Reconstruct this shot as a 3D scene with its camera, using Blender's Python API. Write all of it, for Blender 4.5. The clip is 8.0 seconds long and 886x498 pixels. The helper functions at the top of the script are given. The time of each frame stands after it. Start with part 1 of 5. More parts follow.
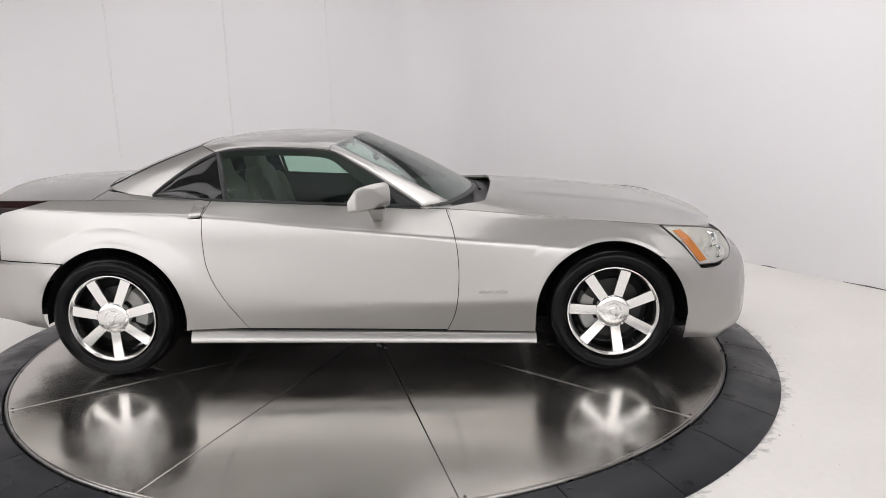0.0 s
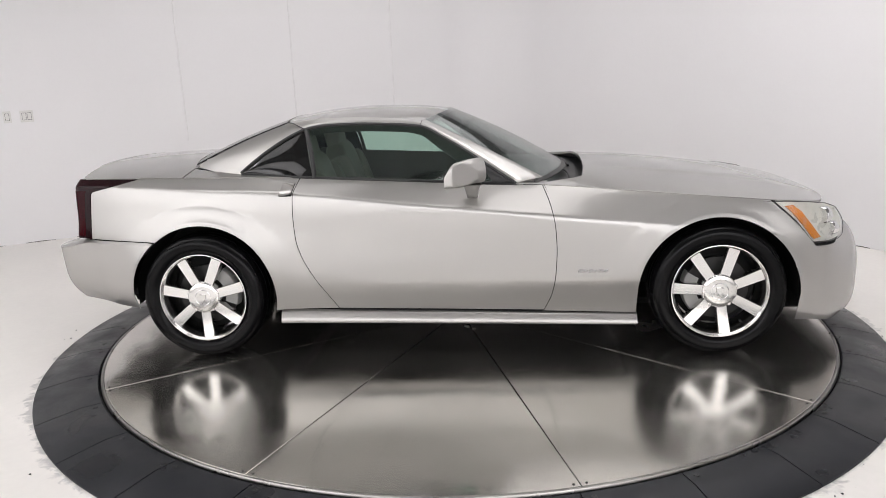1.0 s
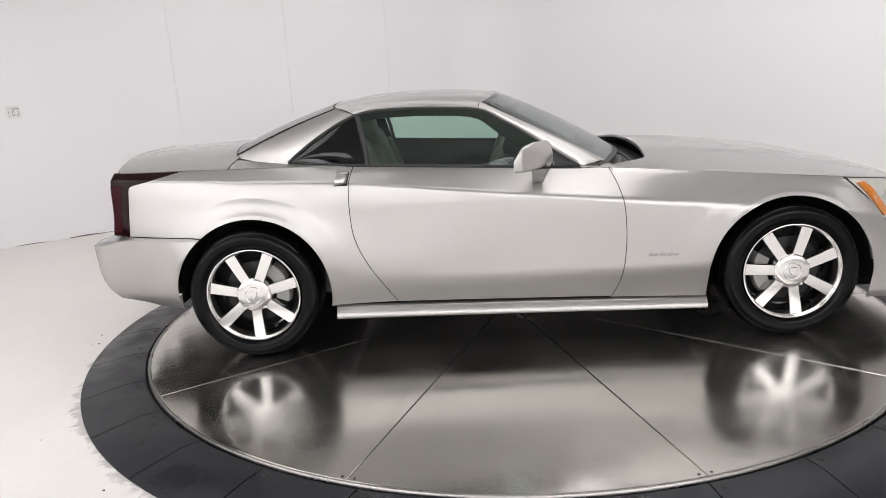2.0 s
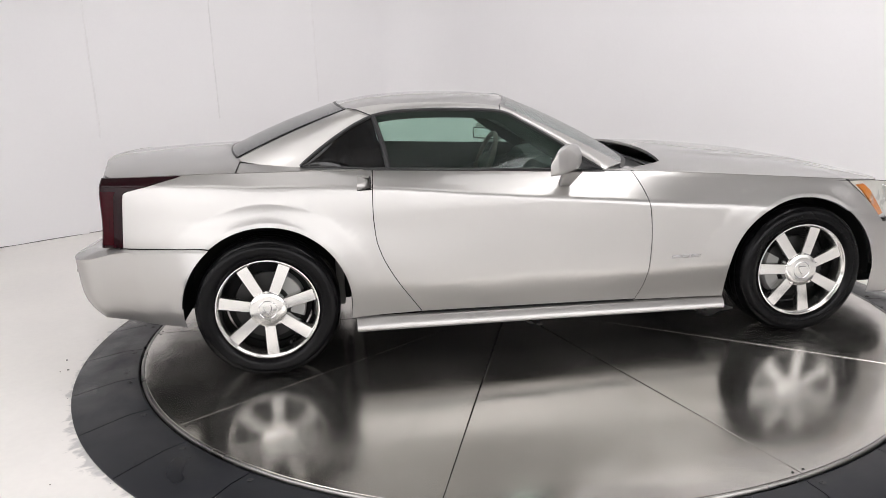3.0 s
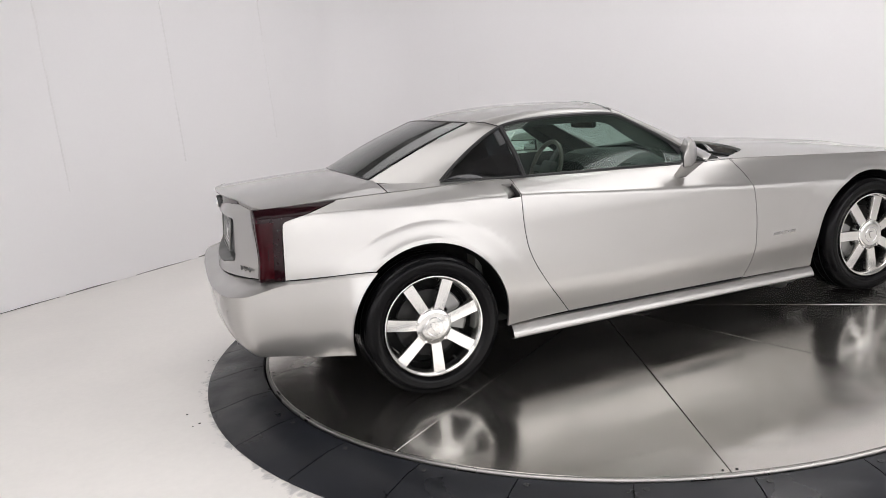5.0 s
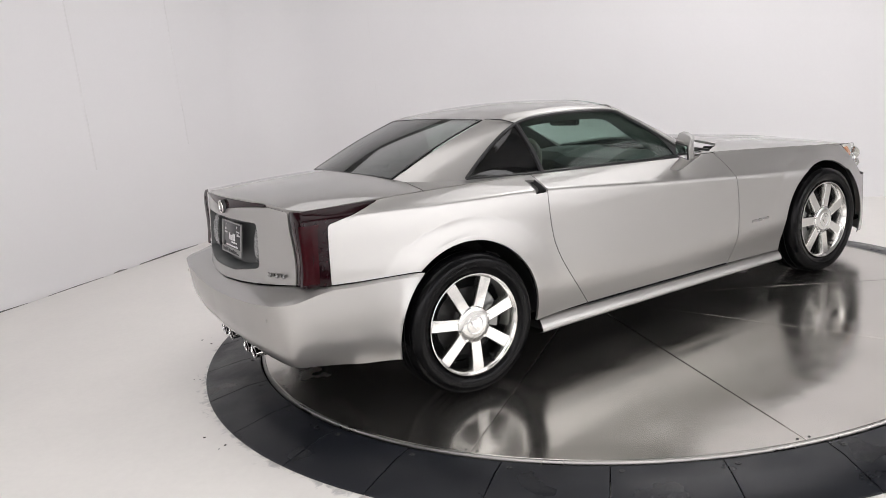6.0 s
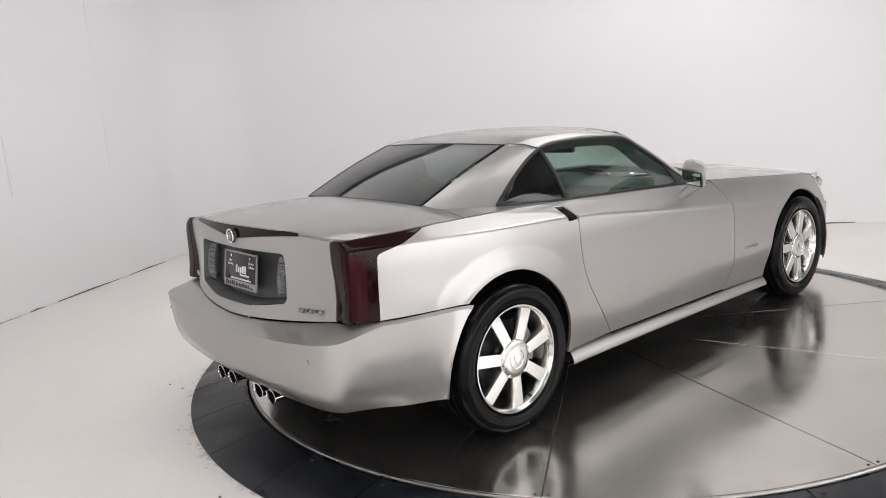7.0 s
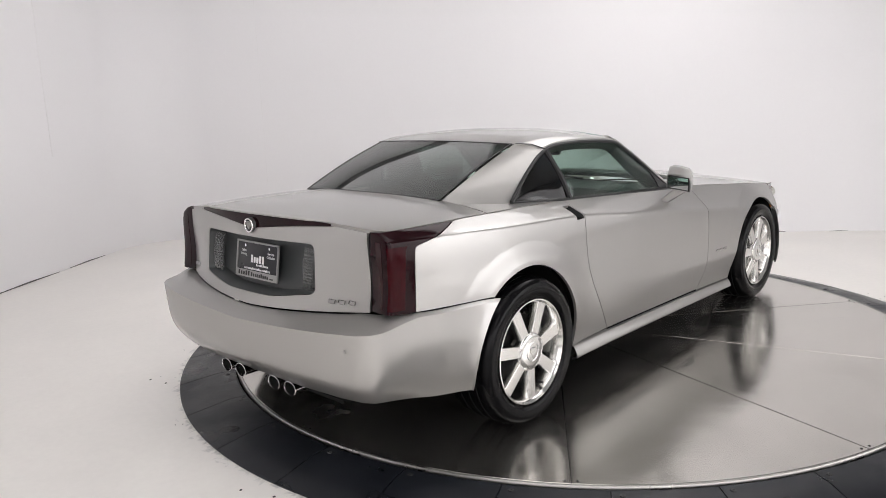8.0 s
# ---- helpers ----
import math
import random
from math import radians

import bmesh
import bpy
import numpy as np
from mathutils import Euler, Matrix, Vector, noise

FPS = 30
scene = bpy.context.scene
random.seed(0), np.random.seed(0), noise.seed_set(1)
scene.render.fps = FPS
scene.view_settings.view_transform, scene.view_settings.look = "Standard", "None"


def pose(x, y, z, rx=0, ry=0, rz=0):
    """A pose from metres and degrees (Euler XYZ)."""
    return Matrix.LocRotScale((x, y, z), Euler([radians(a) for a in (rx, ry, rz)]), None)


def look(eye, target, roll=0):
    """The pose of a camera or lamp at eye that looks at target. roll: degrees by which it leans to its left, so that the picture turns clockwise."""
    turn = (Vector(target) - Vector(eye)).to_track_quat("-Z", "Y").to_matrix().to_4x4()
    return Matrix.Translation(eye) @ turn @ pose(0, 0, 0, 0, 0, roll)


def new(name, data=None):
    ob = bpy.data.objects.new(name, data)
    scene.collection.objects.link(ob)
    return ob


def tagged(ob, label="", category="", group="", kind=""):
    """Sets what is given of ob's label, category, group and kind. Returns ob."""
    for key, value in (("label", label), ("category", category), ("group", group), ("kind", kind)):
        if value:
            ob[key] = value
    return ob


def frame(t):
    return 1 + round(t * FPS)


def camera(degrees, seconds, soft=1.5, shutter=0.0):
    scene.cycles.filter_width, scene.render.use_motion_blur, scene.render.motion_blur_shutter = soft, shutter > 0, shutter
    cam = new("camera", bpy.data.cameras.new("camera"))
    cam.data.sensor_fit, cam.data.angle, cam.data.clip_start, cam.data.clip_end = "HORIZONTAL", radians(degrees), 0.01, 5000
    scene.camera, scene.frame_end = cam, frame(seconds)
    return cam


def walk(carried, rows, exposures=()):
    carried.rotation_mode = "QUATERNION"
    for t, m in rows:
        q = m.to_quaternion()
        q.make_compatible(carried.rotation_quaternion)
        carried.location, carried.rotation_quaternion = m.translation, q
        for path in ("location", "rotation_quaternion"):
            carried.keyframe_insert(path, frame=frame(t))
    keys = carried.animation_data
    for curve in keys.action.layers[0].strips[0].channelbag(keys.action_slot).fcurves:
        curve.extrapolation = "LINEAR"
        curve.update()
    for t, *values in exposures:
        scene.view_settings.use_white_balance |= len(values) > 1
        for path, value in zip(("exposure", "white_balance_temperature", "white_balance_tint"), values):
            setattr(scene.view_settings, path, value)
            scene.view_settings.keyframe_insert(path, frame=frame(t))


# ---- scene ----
from mathutils.geometry import delaunay_2d_cdt
cam = camera(61.0, 8.0, soft=0.85)
PATH = [
    (0, (0.634, -4.721, 1.509), (0.544, -2.768, 1.09), -1.6),
    (0.5, (0.561, -4.672, 1.486), (0.391, -2.728, 1.045), -2.2),
    (1, (0.342, -4.622, 1.458), (0.143, -2.685, 1.002), -2.4),
    (1.5, (0.053, -4.593, 1.464), (-0.116, -2.659, 0.984), -3.1),
    (1.7, (-0.044, -4.561, 1.446), (-0.181, -2.624, 0.967), -3.3),
    (2.8, (-0.798, -4.369, 1.406), (-0.636, -2.432, 0.932), -2.1),
    (3, (-0.966, -4.329, 1.419), (-0.709, -2.403, 0.944), -2.0),
    (3.5, (-1.276, -4.317, 1.387), (-0.943, -2.401, 0.918), -3.6),
    (4, (-1.676, -4.203, 1.407), (-1.308, -2.292, 0.946), -4.8),
    (4.5, (-2.047, -4.137, 1.426), (-1.568, -2.246, 0.983), -4.8),
    (5, (-2.358, -4.068, 1.401), (-1.719, -2.219, 0.987), -5.9),
    (5.2, (-2.532, -3.95, 1.418), (-1.804, -2.139, 0.985), -6.1),
    (6.3, (-3.253, -3.55, 1.438), (-2.178, -1.918, 1.015), -5.8),
    (6.5, (-3.34, -3.428, 1.419), (-2.205, -1.835, 1.002), -5.7),
    (7, (-3.546, -3.092, 1.456), (-2.286, -1.588, 1.07), -4.6),
    (7.5, (-3.758, -2.935, 1.453), (-2.395, -1.519, 1.084), -3.0),
    (8, (-3.944, -2.793, 1.455), (-2.507, -1.458, 1.064), -2.0),
]
walk(cam, [(t, look(eye, target, roll)) for t, eye, target, roll in PATH], [(0, -0.08), (1, -0.03), (1.7, 0.03), (3.5, 0.08), (5, -0.02), (6.5, -0.06), (8, 0.0)])

# ---- light: a white photo studio lit by ceiling panels ----
world = bpy.data.worlds.new("studio_world")
world.use_nodes = True
world.node_tree.nodes["Background"].inputs[0].default_value = (0.9, 0.95, 1.0, 1)
world.node_tree.nodes["Background"].inputs[1].default_value = 0.02
scene.world = world
LIGHT = 2.85
scene.view_settings.exposure = 0.0


# ---- small helpers ----
def pchip(xs, ys):
    """Monotone cubic through the points, held flat outside."""
    xs, ys = np.array(xs, float), np.array(ys, float)
    h, d = np.diff(xs), np.diff(ys) / np.diff(xs)
    m = np.zeros(len(xs))
    m[0], m[-1] = d[0], d[-1]
    for i in range(1, len(xs) - 1):
        if d[i - 1] * d[i] > 0:
            a, b = 2 * h[i] + h[i - 1], h[i] + 2 * h[i - 1]
            m[i] = (a + b) / (a / d[i - 1] + b / d[i])

    def f(x):
        x = min(max(x, xs[0]), xs[-1])
        i = min(int(np.searchsorted(xs, x, "right")) - 1, len(xs) - 2)
        t = (x - xs[i]) / h[i]
        t2, t3 = t * t, t * t * t
        return float((2 * t3 - 3 * t2 + 1) * ys[i] + (t3 - 2 * t2 + t) * h[i] * m[i] + (3 * t2 - 2 * t3) * ys[i + 1] + (t3 - t2) * h[i] * m[i + 1])
    return f


def lin(a, b, n):
    return [a + (b - a) * i / (n - 1) for i in range(n)]


def smooth(t):
    t = min(max(t, 0.0), 1.0)
    return t * t * (3 - 2 * t)


def lerp(a, b, t):
    return a + (b - a) * t


def link(name, me, material, parent=None, label="", soft=True):
    ob = new(name, me)
    if material is not None:
        me.materials.append(material)
    if soft:
        for p in me.polygons:
            p.use_smooth = True
    if parent is not None:
        ob.parent = parent
    if label:
        tagged(ob, label)
    return ob


def part(name, bm, material, parent=None, label="", soft=True, angle=40):
    """One bmesh as one mesh object under a thing."""
    me = bpy.data.meshes.new(name)
    bmesh.ops.recalc_face_normals(bm, faces=bm.faces)
    if soft:
        for e in bm.edges:
            if len(e.link_faces) == 2 and e.calc_face_angle(0) > radians(angle):
                e.smooth = False
    bm.to_mesh(me)
    bm.free()
    return link(name, me, material, parent, label, soft)


def box(bm, x0, x1, y0, y1, z0, z1, bevel=0.0, m=None, seg=2):
    g = bmesh.ops.create_cube(bm, size=1)["verts"]
    for v in g:
        v.co = Vector((lerp(x0, x1, v.co.x + 0.5), lerp(y0, y1, v.co.y + 0.5), lerp(z0, z1, v.co.z + 0.5)))
    if bevel:
        es = list({e for v in g for e in v.link_edges})
        r = bmesh.ops.bevel(bm, geom=es, offset=bevel, segments=seg, affect="EDGES", profile=0.5)
        g = list({v for f in r["faces"] for v in f.verts} | {v for v in g if v.is_valid})
    if m is not None:
        bmesh.ops.transform(bm, matrix=m, verts=g)
    return g


def lathe(bm, prof, n=48, a0=0.0, a1=2 * math.pi, axis="y", closed=False):
    """Turn (radius, along) pairs round an axis."""
    full = abs(a1 - a0 - 2 * math.pi) < 1e-6
    rings = []
    for i in range(n if full else n + 1):
        a = a0 + (a1 - a0) * i / n
        ring = []
        for r, y in prof:
            c, s = r * math.cos(a), r * math.sin(a)
            ring.append(bm.verts.new({"y": (c, y, s), "z": (c, s, y), "x": (y, c, s)}[axis]))
        rings.append(ring)
    k = len(prof)
    for i in range(n):
        A, B = rings[i], rings[(i + 1) % len(rings)]
        for j in range(k if closed else k - 1):
            bm.faces.new((A[j], A[(j + 1) % k], B[(j + 1) % k], B[j]))
    return rings


def tube(bm, pts, r, n=8, cap=True):
    """A round bar along points; r is a number or a list."""
    pts = [Vector(p) for p in pts]
    rings, side = [], None
    for i, p in enumerate(pts):
        d = (pts[min(i + 1, len(pts) - 1)] - pts[max(i - 1, 0)]).normalized()
        if side is None:
            side = d.orthogonal().normalized()
        side = (side - d * side.dot(d)).normalized()
        up = d.cross(side)
        q = r[i] if isinstance(r, (list, tuple)) else r
        rings.append([bm.verts.new(p + q * (math.cos(2 * math.pi * k / n) * side + math.sin(2 * math.pi * k / n) * up)) for k in range(n)])
    for A, B in zip(rings, rings[1:]):
        for k in range(n):
            bm.faces.new((A[k], A[(k + 1) % n], B[(k + 1) % n], B[k]))
    if cap:
        bm.faces.new(rings[0])
        bm.faces.new(rings[-1][::-1])


def loft(bm, f, nu, nv, thick=0.0, mirror=False):
    """A sheet of nu x nv cells over f(u, v); thick pushes a second sheet inwards and closes the rim."""
    P = [[Vector(f(i / nu, j / nv)) for j in range(nv + 1)] for i in range(nu + 1)]
    V = [[bm.verts.new(p) for p in row] for row in P]
    for i in range(nu):
        for j in range(nv):
            bm.faces.new((V[i][j], V[i + 1][j], V[i + 1][j + 1], V[i][j + 1]))
    if thick:
        W = []
        for i in range(nu + 1):
            row = []
            for j in range(nv + 1):
                a = P[min(i + 1, nu)][j] - P[max(i - 1, 0)][j]
                b = P[i][min(j + 1, nv)] - P[i][max(j - 1, 0)]
                n = a.cross(b)
                row.append(bm.verts.new(P[i][j] - n.normalized() * thick))
            W.append(row)
        for i in range(nu):
            for j in range(nv):
                bm.faces.new((W[i][j], W[i][j + 1], W[i + 1][j + 1], W[i + 1][j]))
        rim = [(i, 0) for i in range(nu)] + [(nu, j) for j in range(nv)] + [(i, nv) for i in range(nu, 0, -1)] + [(0, j) for j in range(nv, 0, -1)]
        for k, (i, j) in enumerate(rim):
            p, q = rim[(k + 1) % len(rim)]
            bm.faces.new((V[i][j], W[i][j], W[p][q], V[p][q]))


def dense(poly, step, closed=True):
    out, n = [], len(poly)
    for i in range(n if closed else n - 1):
        a, b = Vector(poly[i]), Vector(poly[(i + 1) % n])
        k = max(1, int(math.ceil((b - a).length / step)))
        out += [a.lerp(b, j / k) for j in range(k)]
    if not closed:
        out.append(Vector(poly[-1]))
    return out


def rounded(poly, r, n=5):
    """The outline with each corner turned into an arc."""
    out, m = [], len(poly)
    for i in range(m):
        p, a, b = Vector(poly[i]), Vector(poly[i - 1]), Vector(poly[(i + 1) % m])
        e, f = (a - p).normalized() * r, (b - p).normalized() * r
        out += [tuple((p + e) * (1 - t) ** 2 + p * 2 * t * (1 - t) + (p + f) * t * t) for t in lin(0, 1, n)]
    return out


def inset(poly, d):
    """The outline moved inwards by d."""
    n = len(poly)
    area = sum(poly[i][0] * poly[(i + 1) % n][1] - poly[(i + 1) % n][0] * poly[i][1] for i in range(n))
    s, out = (1 if area > 0 else -1), []
    for i in range(n):
        a, p, b = Vector(poly[i - 1]), Vector(poly[i]), Vector(poly[(i + 1) % n])
        e, f = (p - a).normalized(), (b - p).normalized()
        n1, n2 = Vector((-e.y, e.x)) * s, Vector((-f.y, f.x)) * s
        m = n1 + n2
        m = m / max(m.length_squared / 2, 0.5) if m.length > 1e-6 else n1
        out.append(p + m * d)
    return out


def inside(poly, P):
    P = np.asarray(P)
    x, y, r = P[:, 0], P[:, 1], np.zeros(len(P), bool)
    n = len(poly)
    for i in range(n):
        (x0, y0), (x1, y1) = poly[i], poly[(i + 1) % n]
        c = (y0 > y) != (y1 > y)
        if y1 != y0:
            r ^= c & (x < (x1 - x0) * (y - y0) / (y1 - y0) + x0)
    return r


def gap_to(poly, P):
    P = np.asarray(P)
    best = np.full(len(P), 1e9)
    n = len(poly)
    for i in range(n):
        a, b = np.array(poly[i][:]), np.array(poly[(i + 1) % n][:])
        d = b - a
        t = np.clip(((P - a) @ d) / max(d @ d, 1e-12), 0, 1)
        best = np.minimum(best, np.hypot(*(P - a - t[:, None] * d).T))
    return best


def panel(name, poly, f, grid, out, material, parent, label="", gap=0.002, step=0.02, lip=0.014, holes=()):
    """A pressed panel: an outline in two coordinates, bent by f(a, b) into space, with edges folded inwards."""
    loops = [dense(inset(poly, gap), step)] + [dense(inset(h, -gap), step) for h in holes]
    G = np.array(grid, float)
    keep = inside(loops[0], G) & (gap_to(loops[0], G) > 0.3 * step)
    for h in loops[1:]:
        keep &= ~inside(h, G) & (gap_to(h, G) > 0.3 * step)
    pts, edges = [], []
    for lp in loops:
        k = len(pts)
        pts += [Vector(p) for p in lp]
        edges += [(k + i, k + (i + 1) % len(lp)) for i in range(len(lp))]
    pts += [Vector(p) for p in G[keep]]
    from_cdt = delaunay_2d_cdt(pts, edges, [], 0, 1e-6)
    V2, tris = from_cdt[0], from_cdt[2]
    C = np.array([[sum(V2[i][0] for i in t) / 3, sum(V2[i][1] for i in t) / 3] for t in tris])
    ok = inside(loops[0], C)
    for h in loops[1:]:
        ok &= ~inside(h, C)
    out = Vector(out)
    pos, nor = [], []

    def normal(a, b):
        e = 0.003
        n = (Vector(f(a + e, b)) - Vector(f(a - e, b))).cross(Vector(f(a, b + e)) - Vector(f(a, b - e))).normalized()
        return n if n.dot(out) > 0 else -n
    for p in V2:
        pos.append(Vector(f(p[0], p[1])))
        nor.append(normal(p[0], p[1]))
    faces = []
    for t, good in zip(tris, ok):
        if good:
            a, b, c = t
            n = (pos[b] - pos[a]).cross(pos[c] - pos[a])
            faces.append((a, b, c) if n.dot(nor[a] + nor[b] + nor[c]) > 0 else (a, c, b))
    if lip:
        for lp in loops:
            base, m = len(pos), len(lp)
            mid = [Vector(f(p[0], p[1])) for p in lp]
            nn = [normal(p[0], p[1]) for p in lp]
            for i in range(m):
                t = (mid[(i + 1) % m] - mid[i - 1]).normalized()
                side = t.cross(nn[i])
                pos += [mid[i], mid[i] - nn[i] * lip]
                nor += [side, side]
            for i in range(m):
                j = (i + 1) % m
                q = (base + 2 * i, base + 2 * j, base + 2 * j + 1, base + 2 * i + 1)
                n = (pos[q[1]] - pos[q[0]]).cross(pos[q[3]] - pos[q[0]])
                if n.dot(nor[q[0]]) < 0:
                    q = q[::-1]
                faces.append(q)
    me = bpy.data.meshes.new(name)
    me.from_pydata(pos, [], faces)
    me.update()
    ob = link(name, me, material, parent, label)
    me.normals_split_custom_set_from_vertices(nor)
    return ob


def ribbon(bm, pts, nors, w):
    """A flat strip along points, w wide, square to the normals."""
    prev = None
    for i, p in enumerate(pts):
        d = (Vector(pts[min(i + 1, len(pts) - 1)]) - Vector(pts[max(i - 1, 0)])).normalized()
        s = d.cross(Vector(nors[i])).normalized() * w / 2
        cur = (bm.verts.new(Vector(p) - s), bm.verts.new(Vector(p) + s))
        if prev:
            bm.faces.new((prev[0], prev[1], cur[1], cur[0]))
        prev = cur


# ---- materials ----
def surface(name, color, rough, metal=0.0, vary=0.06, scale=3.0, fine=60.0, bump=0.0, bump_scale=200.0, coat=0.0, coat_rough=0.03, rough_vary=0.05, stretch=(1, 1, 1), spec=0.5, edge=1.0, detail=4):
    """A principled surface with colour and gloss varied at two scales and a fine relief."""
    m = bpy.data.materials.new(name)
    m.use_nodes = True
    N, L = m.node_tree.nodes, m.node_tree.links
    b = N["Principled BSDF"]
    tc, mp = N.new("ShaderNodeTexCoord"), N.new("ShaderNodeMapping")
    mp.inputs["Scale"].default_value = stretch
    L.new(tc.outputs["Object"], mp.inputs["Vector"])

    def noise_at(s, detail):
        n = N.new("ShaderNodeTexNoise")
        n.inputs["Scale"].default_value, n.inputs["Detail"].default_value = s, detail
        L.new(mp.outputs[0], n.inputs["Vector"])
        return n.outputs["Fac"]
    big, small = noise_at(scale, detail), noise_at(fine, 3)
    add = N.new("ShaderNodeMath")
    add.operation = "MULTIPLY_ADD"
    add.inputs[1].default_value = 0.4
    L.new(small, add.inputs[0])
    L.new(big, add.inputs[2])
    ramp = N.new("ShaderNodeMapRange")
    ramp.inputs["From Min"].default_value, ramp.inputs["From Max"].default_value = 0.4, 1.0
    ramp.inputs["To Min"].default_value, ramp.inputs["To Max"].default_value = 1 - vary, 1 + vary
    L.new(add.outputs[0], ramp.inputs["Value"])
    mix = N.new("ShaderNodeVectorMath")
    mix.operation = "SCALE"
    mix.inputs[0].default_value = color
    L.new(ramp.outputs[0], mix.inputs["Scale"])
    L.new(mix.outputs[0], b.inputs["Base Color"])
    rr = N.new("ShaderNodeMapRange")
    rr.inputs["From Min"].default_value, rr.inputs["From Max"].default_value = 0.3, 0.7
    rr.inputs["To Min"].default_value, rr.inputs["To Max"].default_value = max(rough - rough_vary, 0.01), rough + rough_vary
    L.new(big, rr.inputs["Value"])
    L.new(rr.outputs[0], b.inputs["Roughness"])
    b.inputs["Metallic"].default_value = metal
    b.inputs["Specular IOR Level"].default_value = spec
    b.inputs["Specular Tint"].default_value = (edge, edge, edge, 1)
    b.inputs["Coat Weight"].default_value, b.inputs["Coat Roughness"].default_value = coat, coat_rough
    if bump:
        bp = N.new("ShaderNodeBump")
        bp.inputs["Strength"].default_value, bp.inputs["Distance"].default_value = bump, 0.002
        L.new(noise_at(bump_scale, 2), bp.inputs["Height"])
        L.new(bp.outputs[0], b.inputs["Normal"])
    return m


def glass(name, tint, gloss=0.04):
    """A thin tinted pane: what lies behind shows through its colour, and it mirrors by Fresnel."""
    m = bpy.data.materials.new(name)
    m.use_nodes = True
    N, L = m.node_tree.nodes, m.node_tree.links
    N.remove(N["Principled BSDF"])
    t, g, mx, fr = N.new("ShaderNodeBsdfTransparent"), N.new("ShaderNodeBsdfGlossy"), N.new("ShaderNodeMixShader"), N.new("ShaderNodeLayerWeight")
    t.inputs[0].default_value = (*tint, 1)
    g.inputs["Roughness"].default_value = 0.01
    po, ma = N.new("ShaderNodeMath"), N.new("ShaderNodeMath")
    po.operation, po.inputs[1].default_value = "POWER", 4.0
    ma.operation, ma.inputs[1].default_value, ma.inputs[2].default_value = "MULTIPLY_ADD", 0.9, gloss
    fr.inputs["Blend"].default_value = 0.5
    L.new(fr.outputs["Facing"], po.inputs[0])
    L.new(po.outputs[0], ma.inputs[0])
    L.new(ma.outputs[0], mx.inputs[0])
    L.new(t.outputs[0], mx.inputs[1])
    L.new(g.outputs[0], mx.inputs[2])
    L.new(mx.outputs[0], N["Material Output"].inputs[0])
    return m


def lamp_glow(name, color, strength):
    m = bpy.data.materials.new(name)
    m.use_nodes = True
    b = m.node_tree.nodes["Principled BSDF"]
    b.inputs["Base Color"].default_value = (0.8, 0.8, 0.8, 1)
    b.inputs["Emission Color"].default_value, b.inputs["Emission Strength"].default_value = (*color, 1), strength
    return m


def smudged(name, color):
    """Bare rolled steel: cloudy wiping marks in the gloss, fine rolling lines and a slight waviness of the sheet."""
    m = surface(name, color, 0.2, 0.965, 0.08, 1.6, 9)
    N, L = m.node_tree.nodes, m.node_tree.links
    b = N["Principled BSDF"]
    tc = N.new("ShaderNodeTexCoord")

    def cloud(scale, detail, twist):
        n = N.new("ShaderNodeTexNoise")
        n.inputs["Scale"].default_value, n.inputs["Detail"].default_value, n.inputs["Distortion"].default_value = scale, detail, twist
        n.inputs["Roughness"].default_value = 0.6
        L.new(tc.outputs["Object"], n.inputs["Vector"])
        return n.outputs["Fac"]

    def spread(src, a, b, c, d):
        r = N.new("ShaderNodeMapRange")
        for k, q in zip(("From Min", "From Max", "To Min", "To Max"), (a, b, c, d)):
            r.inputs[k].default_value = q
        L.new(src, r.inputs["Value"])
        return r.outputs[0]
    broad, wipes = spread(cloud(1.3, 1, 0.0), 0.25, 0.75, 0.06, 0.24), spread(cloud(4.5, 2, 0.0), 0.25, 0.75, 0.0, 0.08)
    add = N.new("ShaderNodeMath")
    L.new(broad, add.inputs[0])
    L.new(wipes, add.inputs[1])
    L.new(add.outputs[0], b.inputs["Roughness"])
    bp = N.new("ShaderNodeBump")
    bp.inputs["Strength"].default_value, bp.inputs["Distance"].default_value = 0.5, 0.002
    L.new(cloud(7.0, 0.5, 0.0), bp.inputs["Height"])
    L.new(bp.outputs[0], b.inputs["Normal"])
    return m


PAINT = surface("silver_paint", (0.46, 0.45, 0.434), 0.335, 0.74, 0.02, 2.0, 900.0, 0.04, 1500.0, 1.0, 0.012, 0.015, edge=0.45)
PAINT.node_tree.nodes["Principled BSDF"].inputs["Coat IOR"].default_value = 1.5
WALL = surface("white_wall_paint", (0.87, 0.86, 0.87), 0.6, 0, 0.015, 0.7, 40, 0.08, 120)
FLOOR = surface("white_floor_paint", (0.90, 0.872, 0.835), 0.38, 0, 0.05, 1.2, 30, 0.06, 90, rough_vary=0.1)
CEIL = surface("grey_ceiling_paint", (0.28, 0.28, 0.28), 0.8)
STEEL = smudged("brushed_steel", (0.60, 0.578, 0.542))
RIM_STEEL = surface("rim_steel", (0.36, 0.352, 0.336), 0.3, 1.0)
RUBBER = surface("black_rubber", (0.011, 0.0125, 0.0165), 0.36, 0, 0.3, 4, 120, 0.25, 350, rough_vary=0.15, spec=0.3)
TYRE = surface("tyre_rubber", (0.004, 0.004, 0.0045), 0.17, 0, 0.15, 9, 200, 0.04, 500, rough_vary=0.08, spec=0.13)
BLACK = surface("black_plastic", (0.018, 0.018, 0.019), 0.45, 0, 0.1)
DARK = surface("dark_underbody", (0.014, 0.014, 0.014), 0.85, 0, 0.1, spec=0.1)
